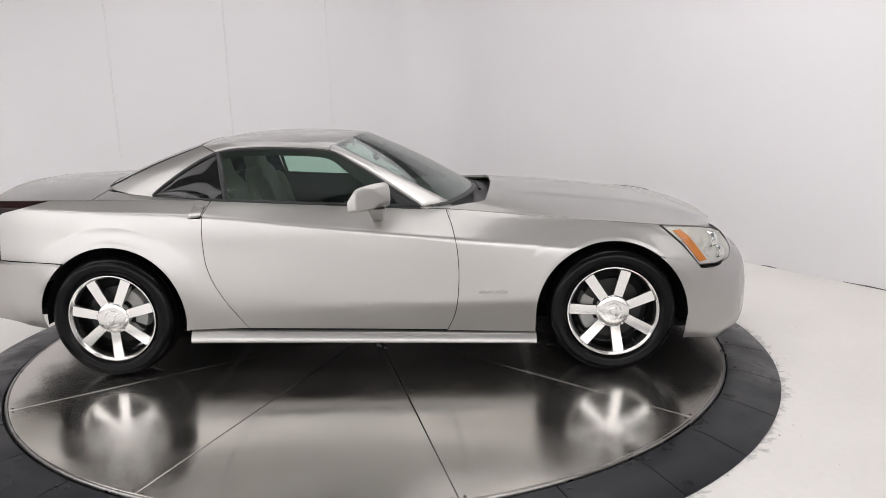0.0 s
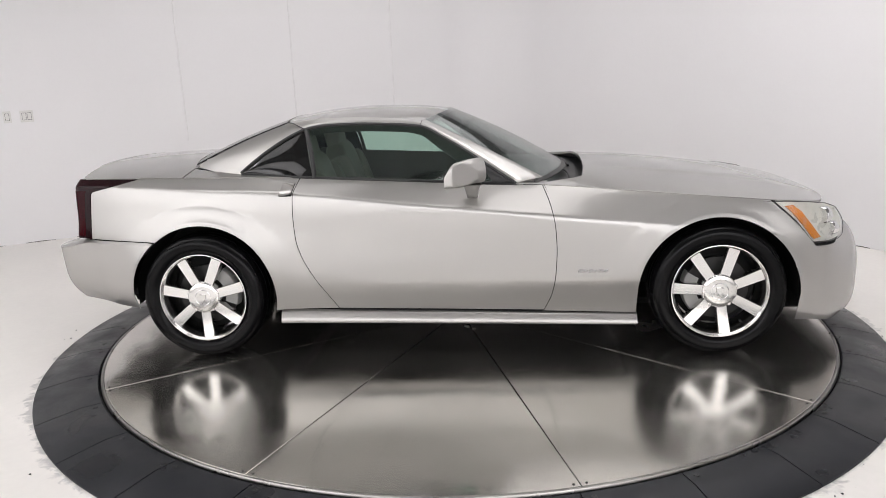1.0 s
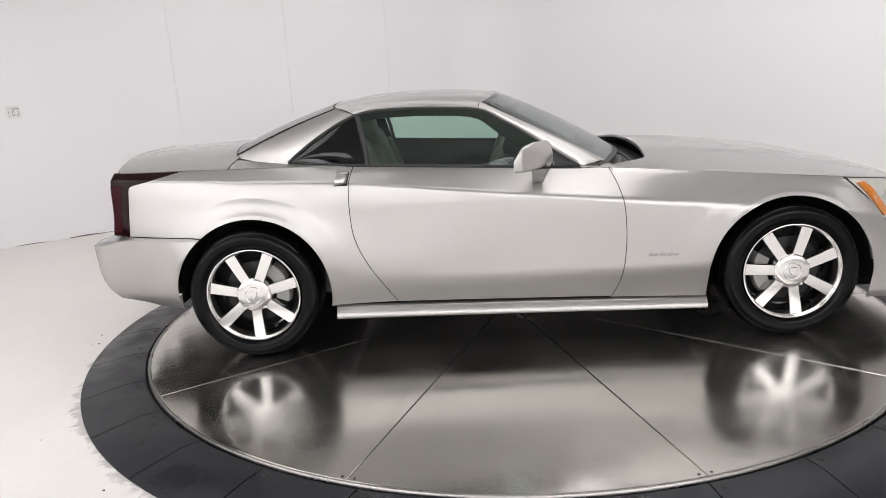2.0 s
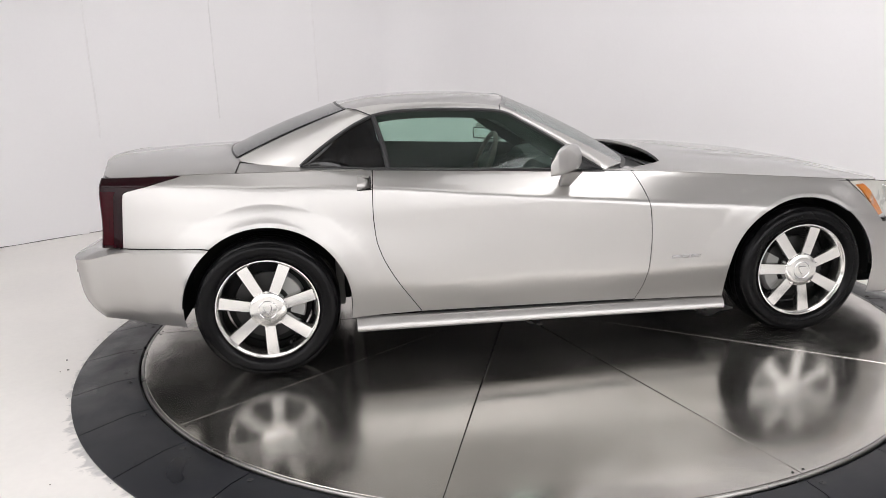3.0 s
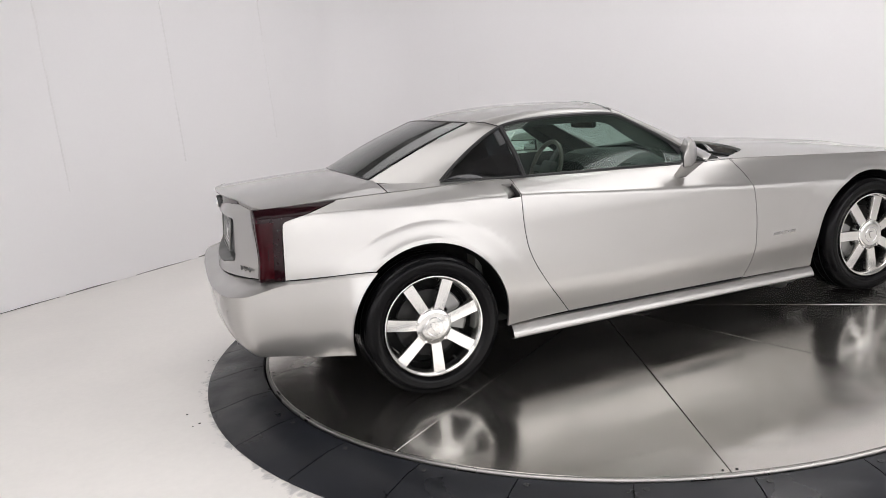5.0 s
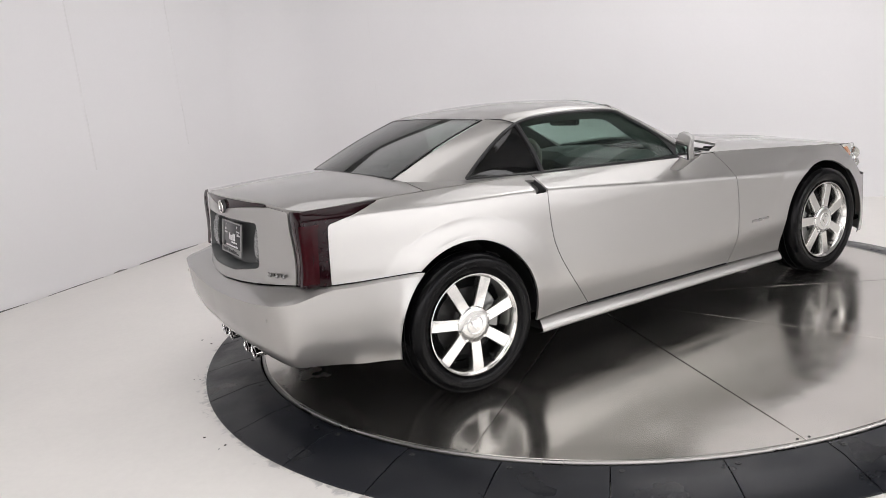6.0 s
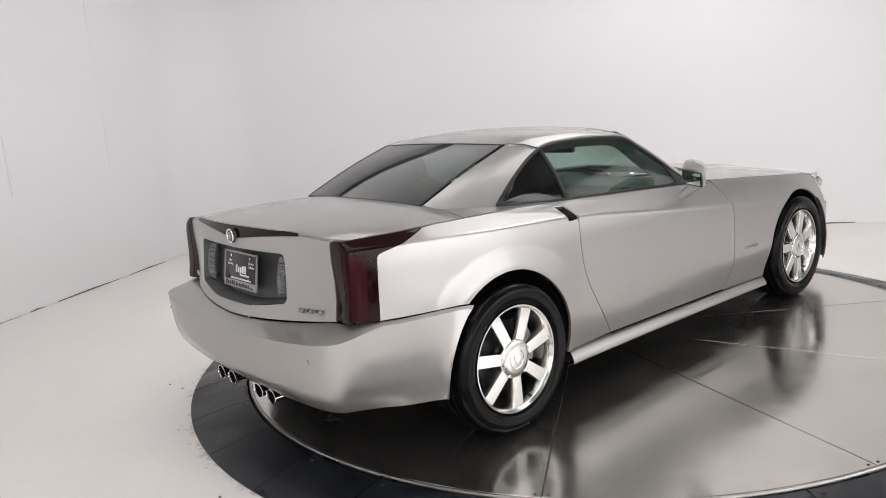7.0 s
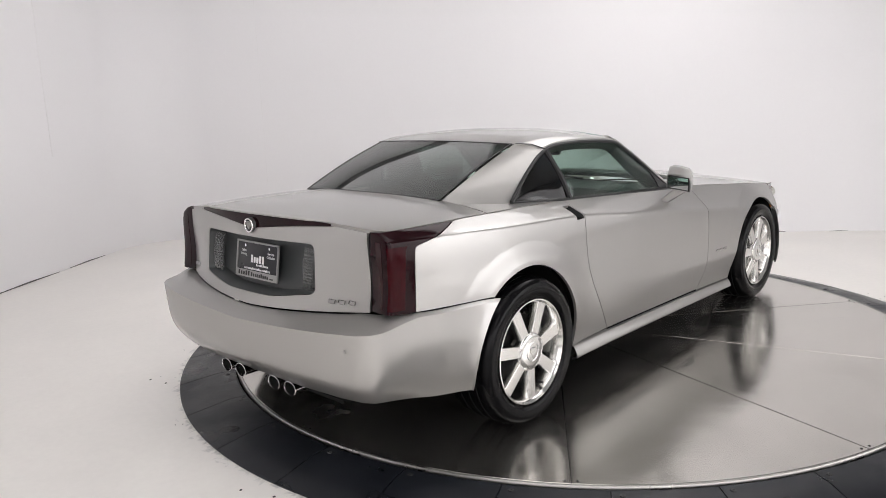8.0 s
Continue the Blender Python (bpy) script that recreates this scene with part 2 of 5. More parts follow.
CHROME = surface("polished_chrome", (0.82, 0.82, 0.82), 0.07, 1.0, 0.02, rough_vary=0.02)
WHEEL = surface("polished_alloy", (0.76, 0.755, 0.74), 0.17, 1.0, 0.03, rough_vary=0.04)
GREY_PLASTIC = surface("grey_plastic", (0.06, 0.064, 0.065), 0.4, 0, 0.06)
IRON = surface("brake_iron", (0.02, 0.0195, 0.019), 0.5, 0.3, 0.15, 12)
CALIPER = surface("caliper_grey", (0.3, 0.3, 0.29), 0.4, 0.5)
LEATHER = surface("beige_leather", (0.17, 0.16, 0.137), 0.5, 0, 0.06, 6, 90, 0.25, 260)
DASH = surface("dark_dash", (0.035, 0.037, 0.036), 0.6, 0, 0.08, 5, 90, 0.2, 300)
TRIM = surface("grey_trim", (0.13, 0.13, 0.122), 0.6, 0, 0.06)
WOOD = surface("wheel_leather", (0.15, 0.13, 0.11), 0.4, 0, 0.3, 20, 90, stretch=(1, 1, 6))
RED = surface("dark_red_lens", (0.012, 0.0014, 0.003), 0.07, 0, 0.05, spec=0.2)
RED_CORE = surface("red_reflector", (0.03, 0.0018, 0.004), 0.12, 0, 0.12, 40, 120, spec=0.15)
AMBER = surface("amber_lens", (0.85, 0.27, 0.03), 0.15, 0, 0.08, coat=1.0)
LAMP_BOX = surface("lamp_housing", (0.78, 0.765, 0.70), 0.3, 0.15, 0.1, 20)
GREY_RED = surface("dim_red_lens", (0.024, 0.007, 0.009), 0.12, 0, 0.1, spec=0.25)
CLEAR = glass("clear_lens", (0.93, 0.94, 0.94))
GREEN_GLASS = glass("green_tinted_glass", (0.83, 0.92, 0.88))
DARK_GLASS = glass("dark_tinted_glass", (0.38, 0.42, 0.41))
QUARTER_GLASS = glass("black_tinted_glass", (0.13, 0.145, 0.165), 0.06)
SCREEN_GLASS = glass("windscreen_glass", (0.80, 0.87, 0.85))
MIRROR = surface("mirror_glass", (0.75, 0.78, 0.78), 0.02, 1.0, 0, rough_vary=0.005)
WHITE_PLASTIC = surface("white_plastic", (0.78, 0.77, 0.75), 0.35)
LETTER = surface("white_print", (0.8, 0.8, 0.8), 0.5)
PLATE_BLACK = surface("plate_black", (0.008, 0.008, 0.012), 0.3)
FRAME_GREY = surface("plate_frame_grey", (0.34, 0.34, 0.335), 0.35, 0.6)
# wall tone greyed to darken what the car's rear mirrors
DIMMED_WALL = surface("dimmed_wall_grey", (0.7, 0.7, 0.7), 0.7, 0, 0.03, 0.7, 40)
SEAM = surface("seam_paint", (0.84, 0.83, 0.835), 0.5)
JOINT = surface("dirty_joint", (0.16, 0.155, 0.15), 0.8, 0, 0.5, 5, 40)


def stain_floor(m, centre, r0, r1):
    """Scuffs rubbed into the floor paint in a ragged ring, and faint broad marks."""
    N, L = m.node_tree.nodes, m.node_tree.links
    b = N["Principled BSDF"]
    src = b.inputs["Base Color"].links[0].from_socket
    tc, sub, flat, ln = N.new("ShaderNodeTexCoord"), N.new("ShaderNodeVectorMath"), N.new("ShaderNodeVectorMath"), N.new("ShaderNodeVectorMath")
    sub.operation, sub.inputs[1].default_value = "SUBTRACT", (*centre, 0)
    flat.operation, flat.inputs[1].default_value = "MULTIPLY", (1, 1, 0)
    ln.operation = "LENGTH"
    L.new(tc.outputs["Object"], sub.inputs[0])
    L.new(sub.outputs[0], flat.inputs[0])
    L.new(flat.outputs[0], ln.inputs[0])
    near = N.new("ShaderNodeMapRange")
    near.inputs["From Min"].default_value, near.inputs["From Max"].default_value = r0, r1
    near.inputs["To Min"].default_value, near.inputs["To Max"].default_value = 0.62, 0.0
    L.new(ln.outputs["Value"], near.inputs["Value"])
    n1, n2 = N.new("ShaderNodeTexNoise"), N.new("ShaderNodeTexNoise")
    n1.inputs["Scale"].default_value, n1.inputs["Detail"].default_value, n1.inputs["Distortion"].default_value = 16, 5, 1.2
    n2.inputs["Scale"].default_value, n2.inputs["Detail"].default_value = 1.7, 2
    for n in (n1, n2):
        L.new(tc.outputs["Object"], n.inputs["Vector"])
    a = N.new("ShaderNodeMath")
    a.operation = "MULTIPLY_ADD"
    a.inputs[1].default_value = 0.9
    L.new(n2.outputs["Fac"], a.inputs[0])
    L.new(n1.outputs["Fac"], a.inputs[2])
    c = N.new("ShaderNodeMath")
    c.operation = "ADD"
    L.new(near.outputs[0], c.inputs[0])
    L.new(a.outputs[0], c.inputs[1])
    k = N.new("ShaderNodeMapRange")
    k.inputs["From Min"].default_value, k.inputs["From Max"].default_value = 1.37, 1.56
    k.inputs["To Min"].default_value, k.inputs["To Max"].default_value = 0.0, 0.5
    L.new(c.outputs[0], k.inputs["Value"])
    mix = N.new("ShaderNodeMix")
    mix.data_type = "RGBA"
    mix.inputs["B"].default_value = (0.28, 0.28, 0.285, 1)
    for sock in mix.inputs:
        if sock.name == "A" and sock.type == "RGBA":
            L.new(src, sock)
        if sock.name == "B" and sock.type == "RGBA":
            sock.default_value = (0.28, 0.28, 0.285, 1)
    L.new(k.outputs[0], mix.inputs[0])
    out = [o for o in mix.outputs if o.type == "RGBA"][0]
    L.new(out, b.inputs["Base Color"])


stain_floor(FLOOR, (-0.022, -0.2), 2.335, 2.47)


def softbox_glow(level):
    """A diffuser that is hottest across its middle and falls off towards its upper and lower edge."""
    m = lamp_glow("softbox_light", (1.0, 0.978, 0.995), LIGHT * level)
    N, L = m.node_tree.nodes, m.node_tree.links
    tc, xyz, curve, mul = N.new("ShaderNodeTexCoord"), N.new("ShaderNodeSeparateXYZ"), N.new("ShaderNodeFloatCurve"), N.new("ShaderNodeMath")
    L.new(tc.outputs["Generated"], xyz.inputs[0])
    L.new(xyz.outputs["Z"], curve.inputs["Value"])
    pts = curve.mapping.curves[0].points
    pts[0].location, pts[1].location = (0, 0.3), (1, 0.8)
    pts.new(0.35, 0.75)
    pts.new(0.7, 1.0)
    curve.mapping.update()
    mul.operation, mul.inputs[1].default_value = "MULTIPLY", LIGHT * level
    L.new(curve.outputs[0], mul.inputs[0])
    L.new(mul.outputs[0], N["Principled BSDF"].inputs["Emission Strength"])
    return m


# ---- the room: a white studio, turned against the car ----
FLOOR_Z, CEIL_Z = -0.055, 3.5
CORNER = Vector((0.19, 5.77))
U, V = Vector((-0.8192, -0.5736)), Vector((0.5736, -0.8192))
LEN_U, LEN_V, THICK, ROUND = 10.6, 11.4, 0.15, 0.8


def room(u, v):
    return CORNER + U * u + V * v


bm = bmesh.new()
q = [bm.verts.new((*room(u, v), FLOOR_Z)) for u, v in ((-THICK, -THICK), (LEN_U + THICK, -THICK), (LEN_U + THICK, LEN_V + THICK), (-THICK, LEN_V + THICK))]
f0 = bm.faces.new(q)
r = bmesh.ops.extrude_face_region(bm, geom=[f0])
bmesh.ops.translate(bm, vec=(0, 0, -0.12), verts=[v for v in r["geom"] if isinstance(v, bmesh.types.BMVert)])
tagged(part("floor", bm, FLOOR, None, soft=False), "white painted concrete studio floor, scuffed", "floor", kind="structure")
bm = bmesh.new()
q = [bm.verts.new((*room(u, v), CEIL_Z)) for u, v in ((-THICK, -THICK), (LEN_U + THICK, -THICK), (LEN_U + THICK, LEN_V + THICK), (-THICK, LEN_V + THICK))]
f0 = bm.faces.new(q)
r = bmesh.ops.extrude_face_region(bm, geom=[f0])
bmesh.ops.translate(bm, vec=(0, 0, 0.12), verts=[v for v in r["geom"] if isinstance(v, bmesh.types.BMVert)])
tagged(part("ceiling", bm, CEIL, None, soft=False), "plain grey studio ceiling", "ceiling", kind="structure")


def wall(name, pts, label, material=WALL):
    """An upright wall along room points (u, v), thick outwards."""
    bm = bmesh.new()
    P = [room(*p) for p in pts]
    cols = []
    for i, p in enumerate(P):
        d = (P[min(i + 1, len(P) - 1)] - P[max(i - 1, 0)]).normalized()
        n = Vector((-d.y, d.x)) * THICK
        if n.dot(room(5, 5) - p) > 0:
            n = -n
        cols.append([bm.verts.new((*c, z)) for c in (p, p + n) for z in (FLOOR_Z, CEIL_Z)])
    for A, B in zip(cols, cols[1:]):
        bm.faces.new((A[0], B[0], B[1], A[1]))
        bm.faces.new((A[2], A[3], B[3], B[2]))
        bm.faces.new((A[1], B[1], B[3], A[3]))
        bm.faces.new((A[0], A[2], B[2], B[0]))
    for c in (cols[0], cols[-1]):
        bm.faces.new((c[0], c[1], c[3], c[2]))
    return tagged(part(name, bm, material, None), label, "wall", kind="structure")


bend = [(ROUND - ROUND * math.sin(a), ROUND - ROUND * math.cos(a)) for a in (radians(90 * k / 16) for k in range(17))]
wall("wall_north", [(LEN_U, 0.0)] + bend + [(0.0, LEN_V)], "smooth white studio wall with a rounded corner")
wall("wall_south", [(0.0, LEN_V), (LEN_U, LEN_V)], "smooth white studio wall behind the walk")
# added out of view; its grey stands in for dimmer light on that side
wall("wall_west", [(LEN_U, LEN_V), (LEN_U, 0.0)], "unseen closing wall of the studio, greyed to darken reflections", DIMMED_WALL)

# taped panel seams, and the dirty joint along the foot of the wall
NORTH = bpy.data.objects["wall_north"]
ANG_L, ANG_R = math.atan2(V.y, V.x), math.atan2(U.y, U.x)
for along, left, z0 in ((4.18, True, 0.9), (2.92, True, 1.0), (1.65, True, 1.1), (1.49, False, 0.6)):
    bm = bmesh.new()
    prev = None
    rnd = random.Random(int(along * 100))
    n = 40
    off = 0.0
    for k in range(n + 1):
        z = lerp(FLOOR_Z + z0, CEIL_Z, k / n)
        off = off * 0.8 + rnd.uniform(-0.003, 0.003)
        w, proud = (0.009, 0.003) if left else (0.0025, 0.0006)
        pts = []
        for a, o in ((-w, 0.0), (-w * 0.5, proud), (w * 0.5, proud), (w, 0.0)):
            p = room(along + off + a, o) if left else room(o, along + off + a)
            pts.append(bm.verts.new((p.x, p.y, z)))
        if prev:
            for i in range(3):
                bm.faces.new((prev[i], prev[i + 1], pts[i + 1], pts[i]))
        prev = pts
    part("panel_seam", bm, SEAM, NORTH)
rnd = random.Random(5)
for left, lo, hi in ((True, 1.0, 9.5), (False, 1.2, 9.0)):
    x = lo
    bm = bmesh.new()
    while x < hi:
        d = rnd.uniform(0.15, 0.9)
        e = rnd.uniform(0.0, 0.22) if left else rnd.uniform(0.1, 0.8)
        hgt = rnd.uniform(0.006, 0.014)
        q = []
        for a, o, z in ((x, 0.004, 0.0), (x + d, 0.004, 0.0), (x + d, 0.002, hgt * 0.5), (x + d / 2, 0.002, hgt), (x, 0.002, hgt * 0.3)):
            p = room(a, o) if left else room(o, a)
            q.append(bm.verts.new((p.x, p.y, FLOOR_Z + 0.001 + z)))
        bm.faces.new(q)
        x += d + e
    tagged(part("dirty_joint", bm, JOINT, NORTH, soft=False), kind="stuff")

# ceiling light panels
LAMPS = [(2.5, 2.3, 1.9, 1.6, 0.26), (5.9, 4.4, 1.3, 0.8, 0.47), (8.3, 3.4, 1.6, 0.9, 0.6), (1.9, 5.6, 1.3, 1.2, 0.6), (3.6, 6.2, 1.2, 0.8, 0.47), (9.2, 6.6, 1.1, 0.8, 0.47)]
for u, v, w, d, level in LAMPS:
    c = room(u, v)
    lamp = tagged(new("ceiling_light"), "wide flat white light panel under the ceiling", "ceiling light", "ceiling panels")
    lamp.matrix_world = Matrix.Translation((c.x, c.y, CEIL_Z)) @ Matrix.Rotation(math.atan2(U.y, U.x), 4, "Z")
    bm = bmesh.new()
    box(bm, -w - 0.04, w + 0.04, -d - 0.04, d + 0.04, -0.05, 0, 0.006)
    part("frame", bm, WHITE_PLASTIC, lamp)
    bm = bmesh.new()
    box(bm, -w, w, -d, d, -0.062, -0.051)
    part("diffuser", bm, lamp_glow("panel_light", (1.0, 0.972, 0.978), LIGHT * level), lamp, soft=False)
# tall softboxes along the wall behind the walk
for u, v, level in [(2.6, LEN_V - 0.02, 0.38), (4.8, LEN_V - 0.02, 1.08), (7.0, LEN_V - 0.02, 1.05), (9.2, LEN_V - 0.02, 0.78), (LEN_U - 0.02, 10.2, 0.75), (LEN_U - 0.02, 8.0, 0.9), (LEN_U - 0.02, 5.8, 0.7), (LEN_U - 0.02, 3.6, 0.5)]:
    c = room(u, v)
    inward = -V if v > LEN_V - 1 else -U
    lamp = tagged(new("softbox"), "tall white studio softbox standing against the wall", "softbox", "studio softboxes")
    lamp.matrix_world = Matrix.Translation((c.x, c.y, FLOOR_Z)) @ Matrix.Rotation(math.atan2(inward.y, inward.x) - math.pi / 2, 4, "Z")
    bm = bmesh.new()
    box(bm, -1.0985, 1.0985, 0, 0.22, 0.3, 2.95, 0.004)
    part("housing", bm, BLACK, lamp)
    for q in (-0.7, 0.7):
        bm = bmesh.new()
        box(bm, q - 0.02, q + 0.02, 0.08, 0.12, 0.0, 0.31)
        part("leg", bm, BLACK, lamp)
    bm = bmesh.new()
    box(bm, -1.098, 1.098, 0.222, 0.23, 0.31, 2.94)
    part("diffuser", bm, softbox_glow(level), lamp, soft=False)

# ---- the turntable ----
TT = Vector((0.0, -0.2, 0.0))
R_PLATE, R_RIM, R_OUT = 2.046, 2.062, 2.355
table = tagged(new("turntable"), "round brushed steel car turntable with a black rubber ramp", "turntable")
table.location = TT
bm = bmesh.new()
lathe(bm, [(0.0, -0.03), (R_RIM + 0.06, -0.045), (R_RIM + 0.06, -0.04), (R_RIM - 0.01, -0.012), (0.0, -0.012)], 96, axis="z")
part("base_disc", bm, DARK, table)
for k in range(10):
    a0, a1 = radians(-110.3 + 36 * k), radians(-110.3 + 36 * (k + 1))
    bm = bmesh.new()
    g = 0.0012
    top, mid, bot = [], [], []
    hub = Vector((-0.03, 0.07))
    ring = [hub + Vector((math.cos((a0 + a1) / 2), math.sin((a0 + a1) / 2))) * 0.02]
    ring += [(R_PLATE - 0.001) * Vector((math.cos(a), math.sin(a))) for a in lin(a0 + g / R_PLATE, a1 - g / R_PLATE, 21)]
    for p, q in zip(ring, inset(ring, 0.0018)):
        top.append(bm.verts.new((q.x, q.y, 0.0)))
        mid.append(bm.verts.new((p.x, p.y, -0.0012)))
        bot.append(bm.verts.new((p.x, p.y, -0.01)))
    bm.faces.new(top)
    for A, B in ((top, mid), (mid, bot)):
        for i in range(len(A)):
            j = (i + 1) % len(A)
            bm.faces.new((A[i], B[i], B[j], A[j]))
    part("steel_plate", bm, STEEL, table, soft=False)
bm = bmesh.new()
lathe(bm, [(R_PLATE + 0.0015, -0.012), (R_PLATE + 0.0015, -0.001), (R_PLATE + 0.004, 0.0015), (R_RIM - 0.004, 0.0015), (R_RIM, -0.004), (R_RIM, -0.03)], 160, axis="z")
part("rim_band", bm, RIM_STEEL, table, "thin bright steel band round the plate")
bm = bmesh.new()
for k in range(20):
    a = radians(-110.3 + 36 * (k // 2) + (0.7 if k % 2 else -0.7))
    lathe(bm, [(0.006, 0), (0.005, 0.002), (0.0, 0.002)], 8, axis="z")
    bmesh.ops.translate(bm, vec=((R_PLATE - 0.02) * math.cos(a), (R_PLATE - 0.02) * math.sin(a), 0.0), verts=bm.verts[-24:])
tagged(part("rim_screws", bm, IRON, table), kind="stuff")
for k in range(32):
    a0 = radians(-119.8 + 11.25 * k)
    a1 = a0 + radians(11.25)
    bm = bmesh.new()
    prof = [(R_RIM + 0.010, -0.05), (R_RIM + 0.010, -0.010), (R_RIM + 0.014, -0.006), (R_RIM + 0.10, -0.008), (R_OUT - 0.004, -0.044), (R_OUT, -0.048), (R_OUT, FLOOR_Z)]
    lathe(bm, prof, 8, a0 + 0.0012, a1 - 0.0012, "z")
    for sgn in (0, 1):
        bm.verts.ensure_lookup_table()
        vs = bm.verts[:7] if sgn == 0 else bm.verts[-7:]
        bm.faces.new(vs)
    for q in bm.verts:
        q.co.x -= 0.022 * (math.hypot(q.co.x, q.co.y) - R_RIM) / (R_OUT - R_RIM)
    rub = part("rubber_segment", bm, RUBBER, table)
    bm = bmesh.new()
    lathe(bm, [(0.012, 0), (0.011, 0.004), (0.005, 0.004), (0.004, 0.002), (0, 0.002)], 10, axis="z")
    bmesh.ops.translate(bm, vec=((R_RIM + 0.05) * math.cos(a0 + 0.02) - 0.004, (R_RIM + 0.05) * math.sin(a0 + 0.02), -0.0075), verts=bm.verts)
    part("bolt", bm, BLACK, rub)

# crumbs of rubber and dirt on the floor round the ring
rnd = random.Random(11)
bm = bmesh.new()
for k in range(44):
    a = rnd.uniform(0, 2 * math.pi)
    r = R_OUT + 0.012 + rnd.expovariate(1 / 0.07)
    d = rnd.choice((0.002, 0.0025, 0.003, 0.004, 0.006))
    g = bmesh.ops.create_icosphere(bm, subdivisions=1, radius=d)["verts"]
    for q in g:
        q.co = Vector((q.co.x * rnd.uniform(0.7, 1.5), q.co.y * rnd.uniform(0.6, 1.2), q.co.z * 0.5)) + Vector((r * math.cos(a) - 0.022, r * math.sin(a) - 0.2, FLOOR_Z + d * 0.4))
tagged(part("floor_crumbs", bm, RUBBER, None), "small dark crumbs scattered on the white floor", "debris", kind="stuff")

# ---- the car: a silver two-seat roadster with its hard top up; x runs forwards, half widths are given for one side ----
car = tagged(new("car"), "silver two-seat roadster with closed hardtop, parked on a turntable", "car")
HUB_X, HUB_Z, ARCH_R, ARCH_F = 1.3425, 0.337, 0.388, 0.392
ST = [-2.10, -1.95, -1.69, -1.35, -1.0, -0.8, -0.3, 0.3, 0.47, 0.95, 1.35, 1.6, 1.85, 2.05]
Z_TOP = pchip(ST, [0.965, 0.966, 0.968, 0.960, 0.949, 0.940, 0.912, 0.882, 0.877, 0.842, 0.808, 0.785, 0.752, 0.70])
Y_TOP = pchip(ST, [0.697, 0.728, 0.750, 0.735, 0.712, 0.702, 0.702, 0.730, 0.752, 0.814, 0.842, 0.848, 0.79, 0.66])
Z_CR = pchip(ST, [0.935, 0.932, 0.922, 0.903, 0.886, 0.872, 0.815, 0.752, 0.732, 0.682, 0.645, 0.62, 0.60, 0.58])
Y_CR = pchip(ST, [0.745, 0.790, 0.832, 0.847, 0.845, 0.843, 0.853, 0.872, 0.880, 0.893, 0.898, 0.888, 0.845, 0.72])
Y_MID = pchip(ST, [0.755, 0.815, 0.866, 0.888, 0.882, 0.874, 0.868, 0.876, 0.882, 0.900, 0.904, 0.897, 0.862, 0.74])
Z_MID = pchip(ST, [0.62, 0.62, 0.60, 0.56, 0.50, 0.45, 0.42, 0.42, 0.42, 0.43, 0.44, 0.44, 0.42, 0.40])
Y_LOW = pchip(ST, [0.70, 0.78, 0.84, 0.862, 0.855, 0.848, 0.846, 0.848, 0.850, 0.855, 0.862, 0.855, 0.82, 0.70])
_memo = {}


def section(x):
    k = round(x, 3)
    if k not in _memo:
        zt, yt, zc, yc = Z_TOP(x), Y_TOP(x), Z_CR(x), Y_CR(x)
        zm, ym, yl = Z_MID(x), Y_MID(x), Y_LOW(x)
        full = yc - yt
        up = [(lerp(zc, zt, g), yc - full * k) for g, k in ((0.05, 0.025), (0.25, 0.195), (0.5, 0.44), (0.75, 0.695), (0.92, 0.885), (1.0, 1.0))]
        low = [(0.10, yl - 0.03), (0.25, yl), (zm, ym), (lerp(zm, zc, 0.55), lerp(ym, yc, 0.48)), (zc - 0.010, yc + (ym - yc) * 0.03)]
        zs, ys = [q[0] for q in low + up], [q[1] for q in low + up]
        _memo[k] = pchip(zs, [-y for y in ys])
    return _memo[k]


def side_y(x, z):
    """Half width of the body side."""
    y = -section(x)(z)
    for xw, zw, ra in WELLS:
        r = math.hypot(x - xw, z - zw)
        q = min(max((r - ra - 0.020) / (0.085 + 0.05 * min(abs(x - xw) / r, 1.0) ** 2), 0.0), 1.0)
        y += 0.012 * (1 - 0.7 * ((x - xw) / r) ** 2) * (1 - q - 0.06 * math.sin(2 * math.pi * q))
    return y


WELLS = ((-1.337, 0.335, ARCH_R), (1.334, 0.320, ARCH_F))


def side(s):
    return lambda x, z: (x, s * side_y(x, z), z)


SIDE_GRID = []
for i in range(172):
    x = -2.12 + 0.025 * i
    zt = Z_TOP(x)
    zc = Z_CR(x)
    SIDE_GRID += [(x, zc + d) for d in (-0.018, -0.010, -0.004, 0.0, 0.005, 0.012, 0.022)]
    SIDE_GRID += [(x + e, Z_TOP(x + e) - d) for e in (0, 0.0125) for d in (0.0025, 0.005, 0.008, 0.012, 0.018, 0.026)] + [(x, zt - d) for d in (0.036, 0.048, 0.062, 0.078, 0.096)] + [(x, q) for q in (zt - 0.12 - 0.025 * k for k in range(30)) if abs(q - zc) > 0.028]
SIDE_GRID = [q for q in SIDE_GRID if all(math.hypot(q[0] - xw, q[1] - zw) > ra + 0.128 or q[1] > 0.86 for xw, zw, ra in WELLS)]
for xw, zw, ra in WELLS:
    SIDE_GRID += [(xw + (ra + d) * math.cos(a), zw + (ra + d) * math.sin(a)) for d in (0.010, 0.018, 0.024, 0.032, 0.045, 0.060, 0.076, 0.088, 0.096, 0.103, 0.110, 0.120) for a in lin(radians(-30), radians(210), 110) if zw + (ra + d) * math.sin(a) < 0.85]


def arc(cx, cz, r, a0, a1, n):
    return [(cx + r * math.cos(radians(lerp(a0, a1, i / n))), cz + r * math.sin(radians(lerp(a0, a1, i / n)))) for i in range(n + 1)]


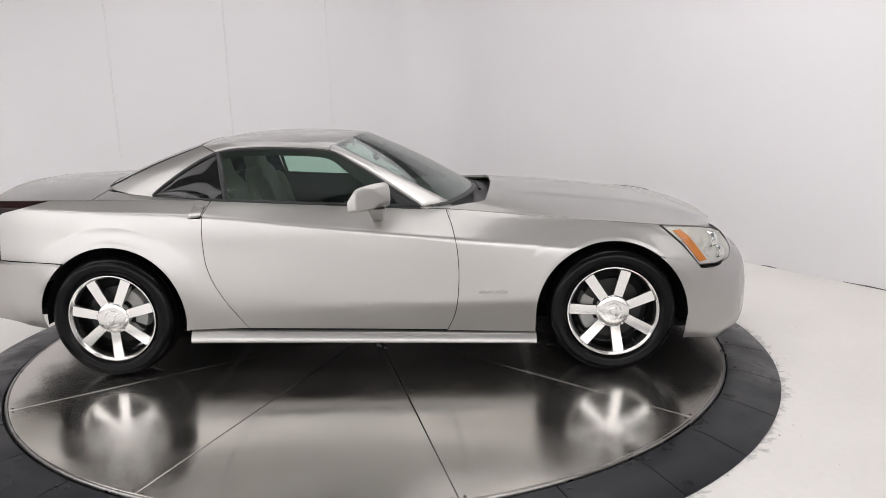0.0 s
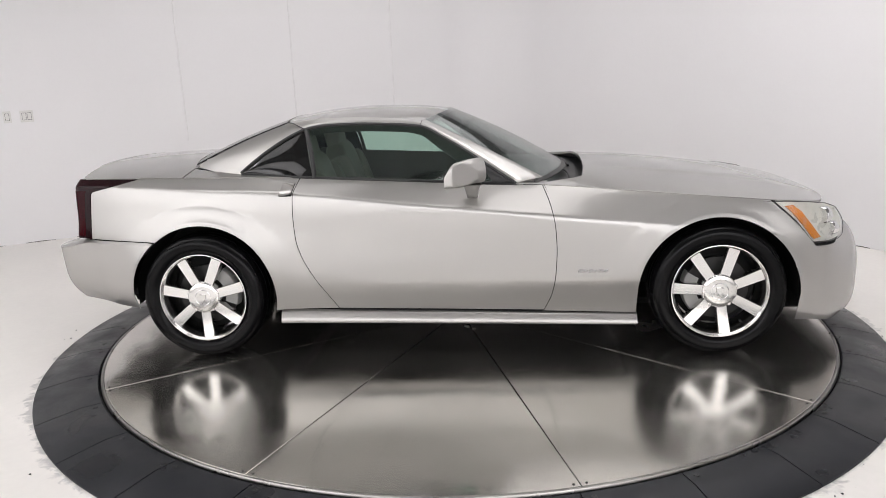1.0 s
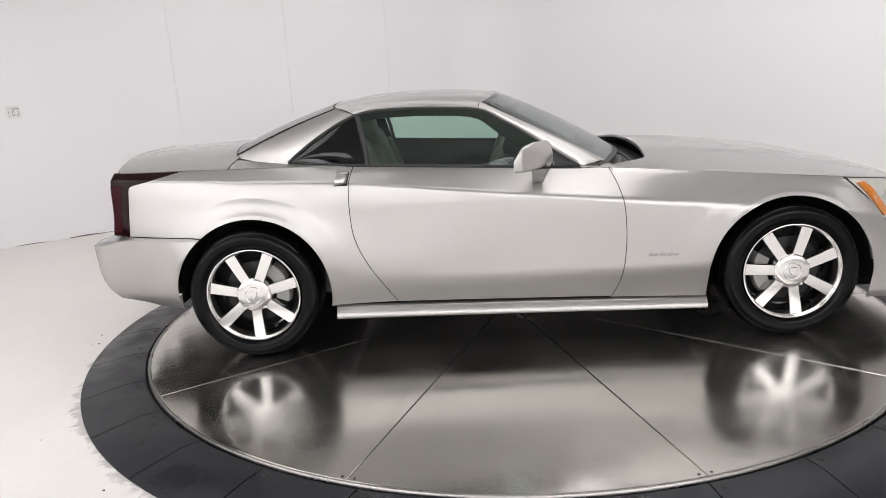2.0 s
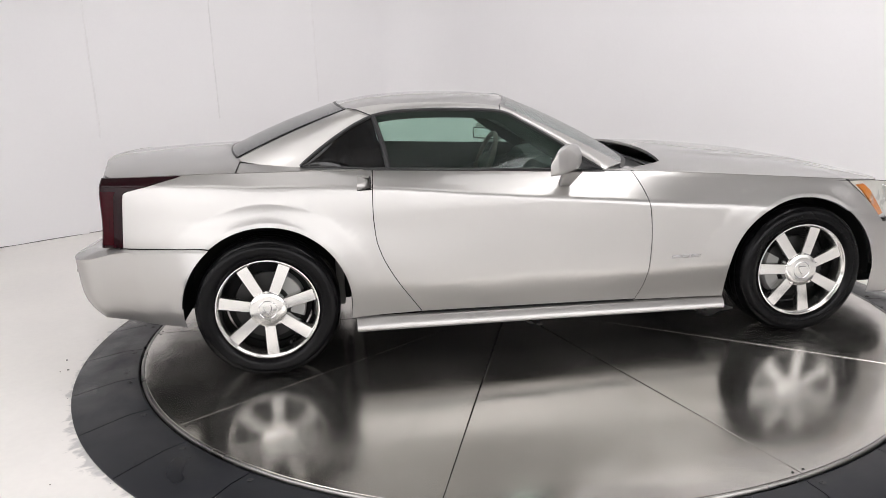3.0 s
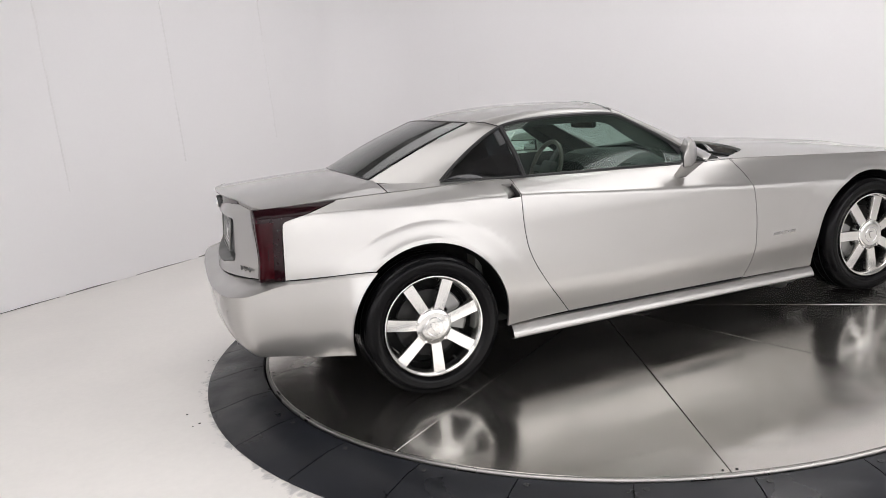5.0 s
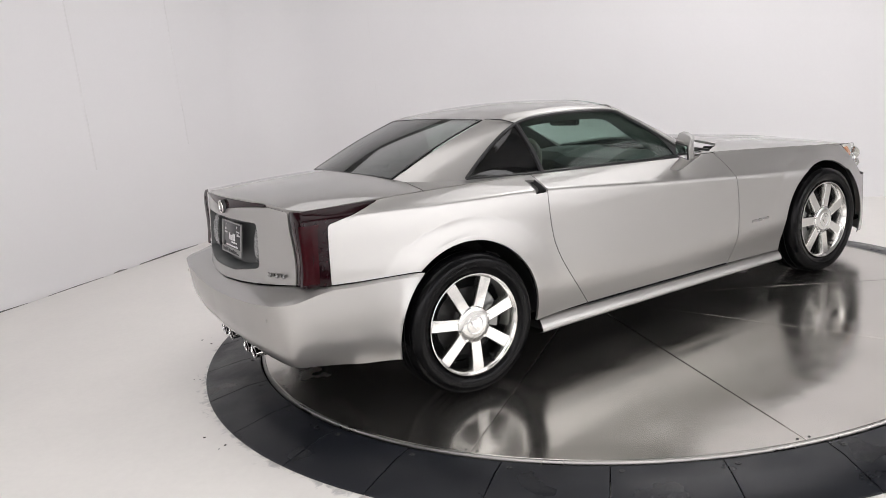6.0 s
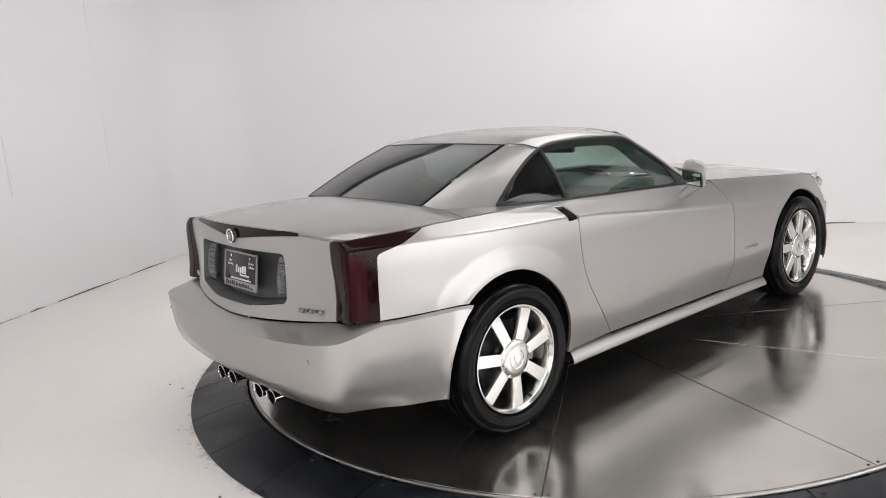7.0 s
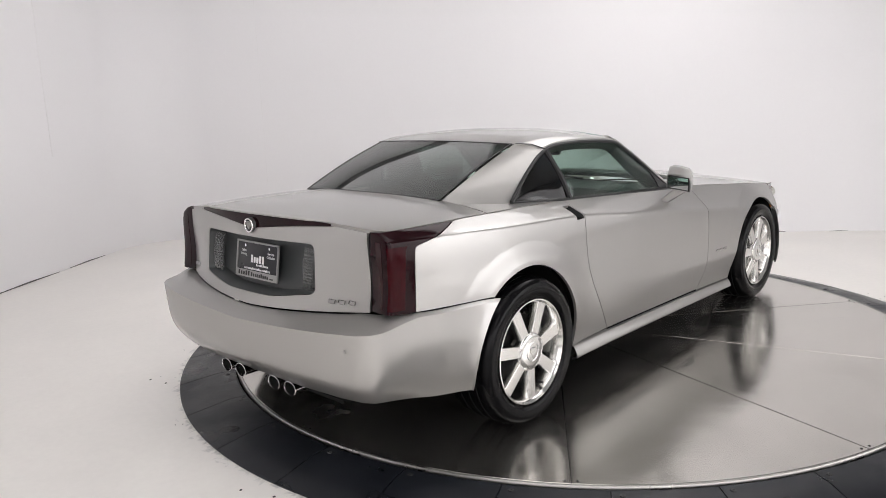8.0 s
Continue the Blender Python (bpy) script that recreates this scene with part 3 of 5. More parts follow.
def top_line(x0, x1, n=24, d=0.0):
    return [(lerp(x0, x1, i / n), Z_TOP(lerp(x0, x1, i / n)) - d) for i in range(n + 1)]


DOOR_REAR = [(-0.812, 0.9405), (-0.822, 0.874), (-0.826, 0.762), (-0.819, 0.644), (-0.795, 0.554), (-0.732, 0.431), (-0.668, 0.335), (-0.614, 0.256)]
DOOR_FRONT = [(0.472, 0.877), (0.508, 0.789), (0.532, 0.674), (0.538, 0.559), (0.532, 0.443), (0.511, 0.325), (0.470, 0.234)]


def bend_line(pts, n=28):
    t = lin(0, 1, len(pts))
    fa, fb = pchip(t, [p[0] for p in pts]), pchip(t, [p[1] for p in pts])
    return [(fa(k / n), fb(k / n)) for k in range(n + 1)]


D_REAR, D_FRONT = bend_line(DOOR_REAR), bend_line(DOOR_FRONT)
POCKET = [(-0.893, 0.866), (-0.829, 0.866), (-0.827, 0.918), (-0.888, 0.922)]
LAMP_EDGE = [(-1.973, 0.652), (-1.964, 0.76), (-1.953, 0.875), (-1.949, 0.897), (-1.940, 0.907), (-1.915, 0.914), (-1.691, 0.966)]
for s in (-1, 1):
    S = side(s)
    # rear quarter
    arch = [p for p in arc(-1.337, 0.335, ARCH_R, 129, -13, 40)]
    poly = LAMP_EDGE + top_line(-1.68, -0.815)[1:] + D_REAR[1:] + [(-0.915, 0.252)] + arch[::-1] + [(-1.614, 0.641)]
    panel("rear_quarter", poly, S, SIDE_GRID, (0, s, 0), PAINT, car, holes=[POCKET])
    # handle pocket in the quarter
    bm = bmesh.new()

    def pocket(u, v):
        x, z = lerp(-0.893, -0.829, u), lerp(0.866, 0.920, v)
        return (x, s * (side_y(x, z) - 0.001 - 0.058 * u), z)
    loft(bm, pocket, 6, 4)
    part("handle_pocket", bm, PAINT, car)
    bm = bmesh.new()
    loft(bm, lambda u, v: (-0.829, s * (side_y(-0.829, lerp(0.862, 0.923, v)) - 0.003 - 0.056 * u), lerp(0.862, 0.923, v)), 2, 6, 0.002)
    part("latch_plate", bm, BLACK, car)
    # door
    door = panel("door", top_line(-0.812, 0.472, 40) + D_FRONT[1:] + [(lerp(0.470, -0.614, k / 12), lerp(0.234, 0.256, k / 12)) for k in range(1, 12)] + D_REAR[::-1][:-1], S, SIDE_GRID, (0, s, 0), PAINT, car)
    # front fender
    arch = arc(1.334, 0.320, ARCH_F, 180, 52, 40)
    poly = D_FRONT + [(0.46, 0.23), (0.94, 0.215), (0.941, 0.24)] + arch[2:] + [(1.80, 0.556), (1.705, 0.672), (1.635, 0.735), (1.588, 0.777)] + top_line(1.575, 0.472, 36)
    panel("front_fender", poly[1:], S, SIDE_GRID, (0, s, 0), PAINT, car)
    # sill
    bm = bmesh.new()

    def sill(u, v):
        x = lerp(-0.932, 0.945, u)
        zt, zb = lerp(0.248, 0.212, u), lerp(0.172, 0.150, u)
        w = Y_LOW(x)
        prof = pchip([0, 0.06, 0.12, 0.78, 0.90, 1.0], [-0.004, 0.010, 0.014, 0.034, 0.030, 0.0])
        return (x, s * (w + prof(v) - 0.016), lerp(zt, zb, v))
    loft(bm, sill, 60, 14)
    part("sill", bm, PAINT, car)
    # dark seals behind the gaps
    for line in (D_REAR, D_FRONT, [(lerp(0.470, -0.614, k / 20), lerp(0.234, 0.256, k / 20)) for k in range(21)], [(-1.99, 0.652), (-1.8, 0.648), (-1.61, 0.641)]):
        pts = [(x, s * (side_y(x, z) - 0.003), z) for x, z in line]
        bm = bmesh.new()
        ribbon(bm, pts, [(0, s, 0)] * len(pts), 0.02)
        part("panel_seal", bm, DARK, car)
    bm = bmesh.new()
    pts = [(x, s * (side_y(x, z) + 0.002), z) for x, z in ((lerp(1.580, 1.800, k / 14), lerp(0.6265, 0.5560, k / 14)) for k in range(15))]
    ribbon(bm, pts, [(0, s, 0)] * 15, 0.0035)
    part("panel_seal", bm, DARK, car)
    for x0, x1, low, name in ((-1.69, -0.84, 0.010, "lid_seal"), (0.475, 1.60, 0.006, "hood_seal")):
        bm = bmesh.new()
        pts = [(x, s * (Y_TOP(x) - 0.001), Z_TOP(x) - low) for x in lin(x0, x1, 40)]
        ribbon(bm, pts, [(0, s * 0.5, 0.85)] * 40, 0.014)
        part(name, bm, DARK, car)

# ---- wheel wells and floor pan ----
for s in (-1, 1):
    for xw, ra in ((-1.337, ARCH_R), (1.334, ARCH_F)):
        bm = bmesh.new()
        lathe(bm, [(ra + 0.006, 0.845 if xw < 0 else 0.872), (ra + 0.012, 0.83), (ra + 0.012, 0.56), (0.05, 0.56)], 36, radians(-6), radians(186))
        bmesh.ops.transform(bm, matrix=Matrix.Translation((xw, 0, 0.33)) @ Matrix.Diagonal((1, s, 1, 1)), verts=bm.verts)
        part("wheel_liner", bm, DARK, car)
for x0, x1, w, z0, z1 in ((-0.89, 0.92, 0.80, 0.165, 0.21), (1.66, 2.05, 0.62, 0.16, 0.2), (-2.12, -0.95, 0.55, 0.26, 0.33), (-2.06, -1.76, 0.68, 0.33, 0.37), (1.74, 2.0, 0.74, 0.205, 0.24), (0.95, 1.7, 0.55, 0.17, 0.21)):
    bm = bmesh.new()
    box(bm, x0, x1, -w, w, z0, z1, 0.01)
    part("underbody_panel", bm, DARK, car)


# ---- rear end ----


def face_x(y, z):
    """Trunk rear face."""
    k = smooth((z - 0.70) / 0.27)
    return -(2.165 - 0.010 * k - (0.30 - 0.10 * k) * y * y + 0.14 * (0.9 - z))


DECK_Z = pchip([-2.2, -2.05, -1.85, -1.53, -1.1], [1.004, 1.013, 1.022, 1.028, 0.985])


def DECK_Y(x):
    return Y_TOP(x) - 0.0006 if x > -1.95 else lerp(0.727, 0.665, min((-1.95 - x) / 0.25, 1.0))


def deck(x, y):
    ze = Z_TOP(x) + 0.001
    t = abs(y) / DECK_Y(x)
    return (x, y, ze + (DECK_Z(x) - ze) * (1 - min(t, 1.0) ** 2.3))


def deck_edge(y):
    """Rear top edge of the trunk lid."""
    return deck(face_x(y, 0.975) + 0.004, y)[2] - 0.008


DECK_GRID = [(-2.2 + 0.025 * i, -0.76 + 0.025 * j) for i in range(48) for j in range(62)]
edge = [(face_x(y, 0.975) + 0.004, y) for y in lin(-0.652, 0.652, 41)]
poly = edge + [(x, DECK_Y(x)) for x in lin(-2.02, -1.45, 20)] + [(-1.448, 0.60), (-1.448, 0.50)] + [(-1.458 - 0.075 * (1 - (y / 0.5) ** 2), y) for y in lin(0.48, -0.48, 15)] + [(-1.448, -0.50), (-1.448, -0.60)] + [(x, -DECK_Y(x)) for x in lin(-1.45, -2.02, 20)]
lid = panel("trunk_lid", poly, deck, DECK_GRID, (0, 0, 1), PAINT, car)
for s in (-1, 1):
    poly = [(x, s * DECK_Y(x)) for x in lin(-1.446, -0.83, 20)] + [(-0.83, s * 0.692), (-1.0, s * 0.672), (-1.155, s * 0.650), (-1.446, s * 0.575)]
    panel("tonneau_side", poly, deck, DECK_GRID, (0, 0, 1), PAINT, car)

# trunk rear face with the plate recess
RECESS = rounded([(-0.395, 0.899), (0.395, 0.899), (0.407, 0.702), (0.16, 0.667), (-0.16, 0.667), (-0.407, 0.702)], 0.028)
FACE_GRID = [(-0.7 + 0.025 * i, 0.58 + 0.025 * j) for i in range(57) for j in range(18)]
BRAKE_LOW = [(y, deck_edge(y) - 0.006 - 0.056 * (1 - abs(y) / 0.475)) for y in lin(-0.475, 0.475, 25)]


def low_edge(y):
    return 0.612 + 0.035 * min(1, (abs(y) / 0.66) ** 1.3)


poly = [(-0.652, 0.964)] + [(y, deck_edge(y) - 0.002) for y in lin(-0.63, -0.50, 8)] + BRAKE_LOW + [(y, deck_edge(y) - 0.002) for y in lin(0.50, 0.63, 8)] + [(0.652, 0.964), (0.657, 0.80), (0.655, low_edge(0.655))] + [(y, low_edge(y)) for y in lin(0.60, -0.60, 25)] + [(-0.655, low_edge(0.655)), (-0.657, 0.80)]
panel("trunk_face", poly, lambda y, z: (face_x(y, z), y, z), FACE_GRID, (-1, 0, 0), PAINT, car, holes=[RECESS])
bm = bmesh.new()
ringp = dense(RECESS, 0.03)
A = [bm.verts.new((face_x(y, z) + 0.002, y, z)) for y, z in ringp]
B = [bm.verts.new((face_x(y, z) + 0.012, y * 0.985, lerp(z, 0.79, 0.03))) for y, z in ringp]
C = [bm.verts.new((face_x(y, z) + 0.075, y * 0.95, lerp(z, 0.79, 0.10))) for y, z in ringp]
for P, Q in ((A, B), (B, C)):
    for i in range(len(P)):
        j = (i + 1) % len(P)
        bm.faces.new((P[i], P[j], Q[j], Q[i]))
bm.faces.new(C)
recess = part("plate_recess", bm, GREY_PLASTIC, car, "dark grey plastic recess for the licence plate")
for s in (-1, 1):
    bm = bmesh.new()

    def rev(u, v):
        y, z = lerp(0.30, 0.37, u), lerp(0.70, 0.875, v)
        return (face_x(y, z) + 0.03 + 0.015 * (1 - u) - 0.012 * math.sin(math.pi * v), s * y, z)
    loft(bm, rev, 8, 10, 0.004)
    lens = part("reversing_lamp", bm, CLEAR, recess, "clear ribbed reversing lamp")
    bm = bmesh.new()
    for k in range(12):
        z = 0.715 + 0.0125 * k
        tube(bm, [(face_x(0.31, z) + 0.040, s * 0.305, z), (face_x(0.36, z) + 0.028, s * 0.362, z)], 0.004, 6)
    part("reflector_ribs", bm, GREY_PLASTIC, recess)

# high brake lamp along the lid's edge
bm = bmesh.new()


def brake(u, v):
    y = lerp(-0.475, 0.475, u)
    zt, zb = deck_edge(y) + 0.004, deck_edge(y) - 0.006 - 0.056 * (1 - abs(y) / 0.475)
    z = lerp(zt, zb, v)
    return (face_x(y, z) - 0.006 * (1 - v) * (1 - (y / 0.475) ** 2) + 0.001, y, z)


loft(bm, brake, 48, 6, 0.01)
part("high_brake_lamp", bm, RED, car, "dark red strip lamp in the lid's edge")
bm = bmesh.new()
loft(bm, lambda u, v: (face_x(lerp(-0.49, 0.49, u), 0.975) - 0.030 * (1 - (2 * u - 1) ** 2) * v + 0.012, lerp(-0.49, 0.49, u), deck_edge(lerp(-0.49, 0.49, u)) + 0.010 - 0.0025 * v), 40, 4, 0.006)
part("spoiler_lip", bm, PAINT, car)
def shield(bm, r, depth):
    """A small five-sided shield standing out along y."""
    pts = [(-0.55, 0.55), (0.0, 0.62), (0.55, 0.55), (0.50, -0.05), (0.0, -0.65), (-0.50, -0.05)]
    A = [bm.verts.new((a * r, 0.0, b * r)) for a, b in pts]
    B = [bm.verts.new((a * r * 0.86, depth, b * r * 0.86)) for a, b in pts]
    for i in range(6):
        j = (i + 1) % 6
        bm.faces.new((A[i], A[j], B[j], B[i]))
    bm.faces.new(B)


spot = Matrix.Translation((face_x(0, 0.945) - 0.012, 0, 0.950)) @ Matrix.Rotation(math.pi / 2, 4, "Z")
bm = bmesh.new()
lathe(bm, [(0.0, 0.0), (0.031, 0.0), (0.033, -0.004), (0.033, -0.02)], 28)
bmesh.ops.transform(bm, matrix=spot, verts=bm.verts)
emblem = part("emblem", bm, GREY_PLASTIC, car, "round chrome emblem with a plain shield")
bm = bmesh.new()
lathe(bm, [(0.0285 + 0.0042 * math.cos(a), 0.002 + 0.0042 * math.sin(a)) for a in lin(0, 2 * math.pi, 9)[:-1]], 36, closed=True)
bmesh.ops.transform(bm, matrix=spot, verts=bm.verts)
part("emblem_ring", bm, CHROME, emblem)
bm = bmesh.new()
shield(bm, 0.030, 0.005)
bmesh.ops.transform(bm, matrix=spot, verts=bm.verts)
part("emblem_shield", bm, RIM_STEEL, emblem)

# rear bumper
PLAN = [(0, 2.275), (0.15, 2.273), (0.30, 2.271), (0.43, 2.263), (0.57, 2.250), (0.710, 2.219), (0.780, 2.162), (0.806, 2.075), (0.834, 1.972), (0.868, 1.86), (0.904, 1.715)]
TU = lin(0, 1, len(PLAN))
PLAN_Y, PLAN_X = pchip(TU, [p[0] for p in PLAN]), pchip(TU, [-p[1] for p in PLAN])
TOPROW = [(0, 2.200), (0.15, 2.194), (0.30, 2.174), (0.43, 2.145), (0.55, 2.111), (0.645, 2.070), (0.70, 2.062), (0.752, 2.03), (0.806, 1.965), (0.850, 1.83), (0.900, 1.617)]
TOP_Y, TOP_X = pchip(TU, [p[0] for p in TOPROW]), pchip(TU, [-p[1] for p in TOPROW])
DROP = pchip([0.0, 0.10, 0.22, 0.36, 0.50, 0.64, 0.78, 0.90, 1.0], [0.088, 0.062, 0.038, 0.020, 0.011, 0.007, 0.004, 0.0015, 0.0])


def bumper(u, v):
    """v: 0 at the lower edge, 0.8 at the crease, 1 at the seam."""
    a = abs(u)
    sg = -1 if u < 0 else 1
    px, py = PLAN_X(a), PLAN_Y(a)
    e = 0.004
    dx, dy = PLAN_X(min(a + e, 1)) - PLAN_X(max(a - e, 0)), PLAN_Y(min(a + e, 1)) - PLAN_Y(max(a - e, 0))
    n = Vector((dy, -dx)).normalized()
    tz = lerp(low_edge(PLAN_Y(a)) - 0.006, 0.6385 + 0.0105 * min((1 - a) / 0.2, 1.0), smooth((a - 0.45) / 0.3))
    bz = lerp(0.301, 0.266, smooth((a - 0.55) / 0.45))
    k = 0.8
    if v <= k:
        t = v / k
        w = lerp(1.0, 0.55, smooth((a - 0.75) / 0.25))
        d = DROP(t) * w * (1 - smooth((t - 0.45) / 0.3) * smooth((a - 0.60) / 0.14))
        cz = tz - 0.030 * (1 - smooth((a - 0.62) / 0.2)) - 0.01
        return (px + n.x * d, sg * max(py + (n.y * d if n.y < 0 else -n.y * d), 0) if a > 0.02 else sg * py, lerp(bz, cz, t))
    t = (v - k) / (1 - k)
    q = bumper(a, k)
    b = Vector((TOP_X(a), TOP_Y(a), tz))
    p = Vector(q).lerp(b, t)
    p.z = q[2] + (tz - q[2]) * (0.75 * t + 0.25 * math.sin(t * math.pi / 2))
    return (p.x, sg * p.y, p.z)


def to_arch(p, a, cx, cz, r, way):
    """Draws the bumper's end on to the wheel arch."""
    x, y, z = p
    end = cx + way * (math.sqrt(max(r * r - (z - cz) ** 2, 0)) + 0.001) if z > cz else cx + way * (r - 0.02 * (cz - z) / 0.15)
    t = max(0.0, (abs(a) - 0.86) / 0.14) ** 1.5
    return (lerp(x, end, t), y + (0.012 * t if y > 0 else -0.012 * t), z)


bm = bmesh.new()
loft(bm, lambda u, v: to_arch(bumper(2 * u - 1, v), 2 * u - 1, -1.337, 0.335, ARCH_R, -1), 110, 30)
part("rear_bumper", bm, PAINT, car, angle=24)
bm = bmesh.new()
for sg in (-1, 1):
    pts = [Vector(bumper(sg * a, 0)) + Vector((0.04, 0, 0.03)) for a in lin(0, 0.75, 24)]
    ribbon(bm, pts, [(0, 0, 1)] * len(pts), 0.07)
part("bumper_underside", bm, DARK, car)
for s in (-1, 1):
    bm = bmesh.new()
    lathe(bm, [(0.008, 0.0), (0.008, 0.002), (0.0, 0.003)], 14, axis="x")
    p = Vector(bumper(s * 0.47, 0.62))
    bmesh.ops.transform(bm, matrix=Matrix.Translation(p + Vector((-0.0005, 0, 0))) @ Matrix.Rotation(math.pi + s * 0.2, 4, "Z"), verts=bm.verts)
    part("parking_sensor", bm, PAINT, car)

# exhaust: two pairs of oval tips
for y in (-0.245, -0.13, 0.13, 0.245):
    bm = bmesh.new()
    lathe(bm, [(0.034, 0.30), (0.0345, 0.012), (0.0365, 0.003), (0.0365, 0.0), (0.0345, -0.001), (0.0335, 0.002), (0.033, 0.015), (0.033, 0.25)], 28, axis="x")
    bmesh.ops.transform(bm, matrix=Matrix.Translation((-2.188, y, 0.272)) @ Matrix.Diagonal((1, 1.15, 0.84, 1)), verts=bm.verts)
    tip = part("exhaust_tip", bm, CHROME, car, "oval chrome exhaust tip")
    bm = bmesh.new()
    lathe(bm, [(0.033, 0.0), (0.0, 0.0)], 24, axis="x")
    bmesh.ops.transform(bm, matrix=Matrix.Translation((-2.15, y, 0.272)) @ Matrix.Diagonal((1, 1.15, 0.84, 1)), verts=bm.verts)
    part("exhaust_dark", bm, DARK, tip)
bm = bmesh.new()
for s in (-1, 1):
    box(bm, -2.0, -1.75, s * 0.08, s * 0.32, 0.22, 0.34, 0.05, seg=3)
part("muffler", bm, IRON, car)

# tail lamps: a tall corner lens with an arm that tapers forwards
ARM_X = pchip([0.64, 0.76, 0.875, 0.897, 0.907, 0.914, 0.966], [-1.975, -1.966, -1.955, -1.951, -1.942, -1.917, -1.694])
LAMP_Z = [0.655 + 0.22 * k / 14 for k in range(14)] + [0.875 + 0.0905 * k / 14 for k in range(15)]
for s in (-1, 1):
    def tail(u, z, out=0.0):
        """u: round the corner from the trunk face to the quarter."""
        v = (z - 0.655) / 0.31
        i = Vector((face_x(0.661, z) + 0.001, 0.661))
        sx = lerp(-2.035, -2.0, v)
        sy = Vector((sx, side_y(sx, z)))
        ctrl = Vector((min(i.x, sx) - lerp(0.022, 0.006, v), lerp(i.y, sy.y, 0.93)))
        if u < 0.5:
            t = u / 0.5
            w = 2.2
            k0, k1, k2 = (1 - t) ** 2, 2 * t * (1 - t) * w, t * t
            p = (i * k0 + ctrl * k1 + sy * k2) / (k0 + k1 + k2)
        else:
            x = lerp(sx, ARM_X(z), (u - 0.5) / 0.5)
            p = Vector((x, side_y(x, z) + 0.001))
        return (p.x - out * (1 - u), s * (p.y + out * u), z)
    bm = bmesh.new()
    loft(bm, lambda u, v: tail(u, LAMP_Z[min(round(v * 28), 28)]), 32, 28, -0.02 * s)
    lens = part("tail_lamp", bm, RED, car, "tall dark red tail lamp lens with forward arm", angle=50)
    for u0, u1, z0, z1, lab in ((0.05, 0.12, 0.672, 0.93, "dim"), (0.24, 0.66, 0.668, 0.912, "red")):
        bm = bmesh.new()
        loft(bm, lambda u, v: tail(lerp(u0, u1, u), lerp(z0, z1, v), 0.0015), 18, 14, -0.001 * s)
        part("reflector_band", bm, RED_CORE if lab == "red" else GREY_RED, lens, "ribbed red reflector band" if lab == "red" else "")

# ---- front end ----
HOOD_C = pchip([0.5, 0.7, 1.1, 1.46, 1.8, 2.0, 2.14], [0.944, 0.932, 0.893, 0.847, 0.787, 0.737, 0.684])
HOOD_Y = pchip([0.4, 0.47, 0.95, 1.35, 1.57, 1.70, 1.83, 1.90, 1.95, 1.985, 2.0], [0.735, 0.748, 0.810, 0.838, 0.840, 0.80, 0.735, 0.64, 0.48, 0.24, 0.02])


def hood(x, y):
    ze = Z_TOP(min(x, 1.6)) if x < 1.6 else lerp(Z_TOP(1.6), 0.70, (x - 1.6) / 0.5)
    t = abs(y) / max(HOOD_Y(min(x, 1.57)), 0.05)
    base = ze + (HOOD_C(x) - ze) * (1 - min(t, 1.0) ** 2.7)
    ridge = 0.009 * smooth((0.46 - abs(y) - 0.05 * (x - 0.7)) / 0.09) * smooth((x - 0.75) / 0.3) * smooth((1.95 - x) / 0.4)
    return (x, y, base + ridge)


HOOD_GRID = [(0.42 + 0.03 * i, -0.86 + 0.03 * j) for i in range(60) for j in range(59)]


def hood_back(y):
    return 0.72 - 0.05 * (y / 0.7) ** 2 - 0.20 * smooth((abs(y) - 0.60) / 0.15)


poly = [(hood_back(y), y) for y in lin(-0.742, 0.742, 45)] + [(x, HOOD_Y(x)) for x in lin(0.478, 1.999, 46)] + [(x, -HOOD_Y(x)) for x in lin(1.999, 0.478, 46)]
panel("hood", poly, hood, HOOD_GRID, (0, 0, 1), PAINT, car)
# cowl under the windscreen
bm = bmesh.new()
loft(bm, lambda u, v: (lerp(0.36, 0.76, v), lerp(-0.69, 0.69, u), lerp(0.865, 0.84, v)), 20, 4, 0.01)
cowl = part("cowl", bm, BLACK, car, "black cowl panel under the windscreen")
for y0, y1 in ((-0.62, -0.05), (0.10, 0.66)):
    bm = bmesh.new()
    pts = [(lerp(0.66, 0.60, t) - 0.10 * (max(abs(lerp(y0, y1, t)) - 0.3, 0)), lerp(y0, y1, t), 0.866 + 0.016 * math.sin(math.pi * t)) for t in lin(0, 1, 12)]
    tube(bm, pts, [0.008 - 0.004 * t for t in lin(0, 1, 12)], 8)
    part("wiper", bm, BLACK, car)

# front bumper
NOSE = [(0, 2.22), (0.15, 2.217), (0.30, 2.205), (0.45, 2.175), (0.58, 2.125), (0.68, 2.065), (0.76, 1.99), (0.82, 1.91), (0.865, 1.82), (0.898, 1.722)]
TN = lin(0, 1, len(NOSE))
NOSE_Y, NOSE_X = pchip(TN, [p[0] for p in NOSE]), pchip(TN, [p[1] for p in NOSE])
NDROP = pchip([0, 0.08, 0.25, 0.5, 0.75, 0.92, 1.0], [0.06, 0.02, 0.003, 0.0, 0.018, 0.060, 0.10])


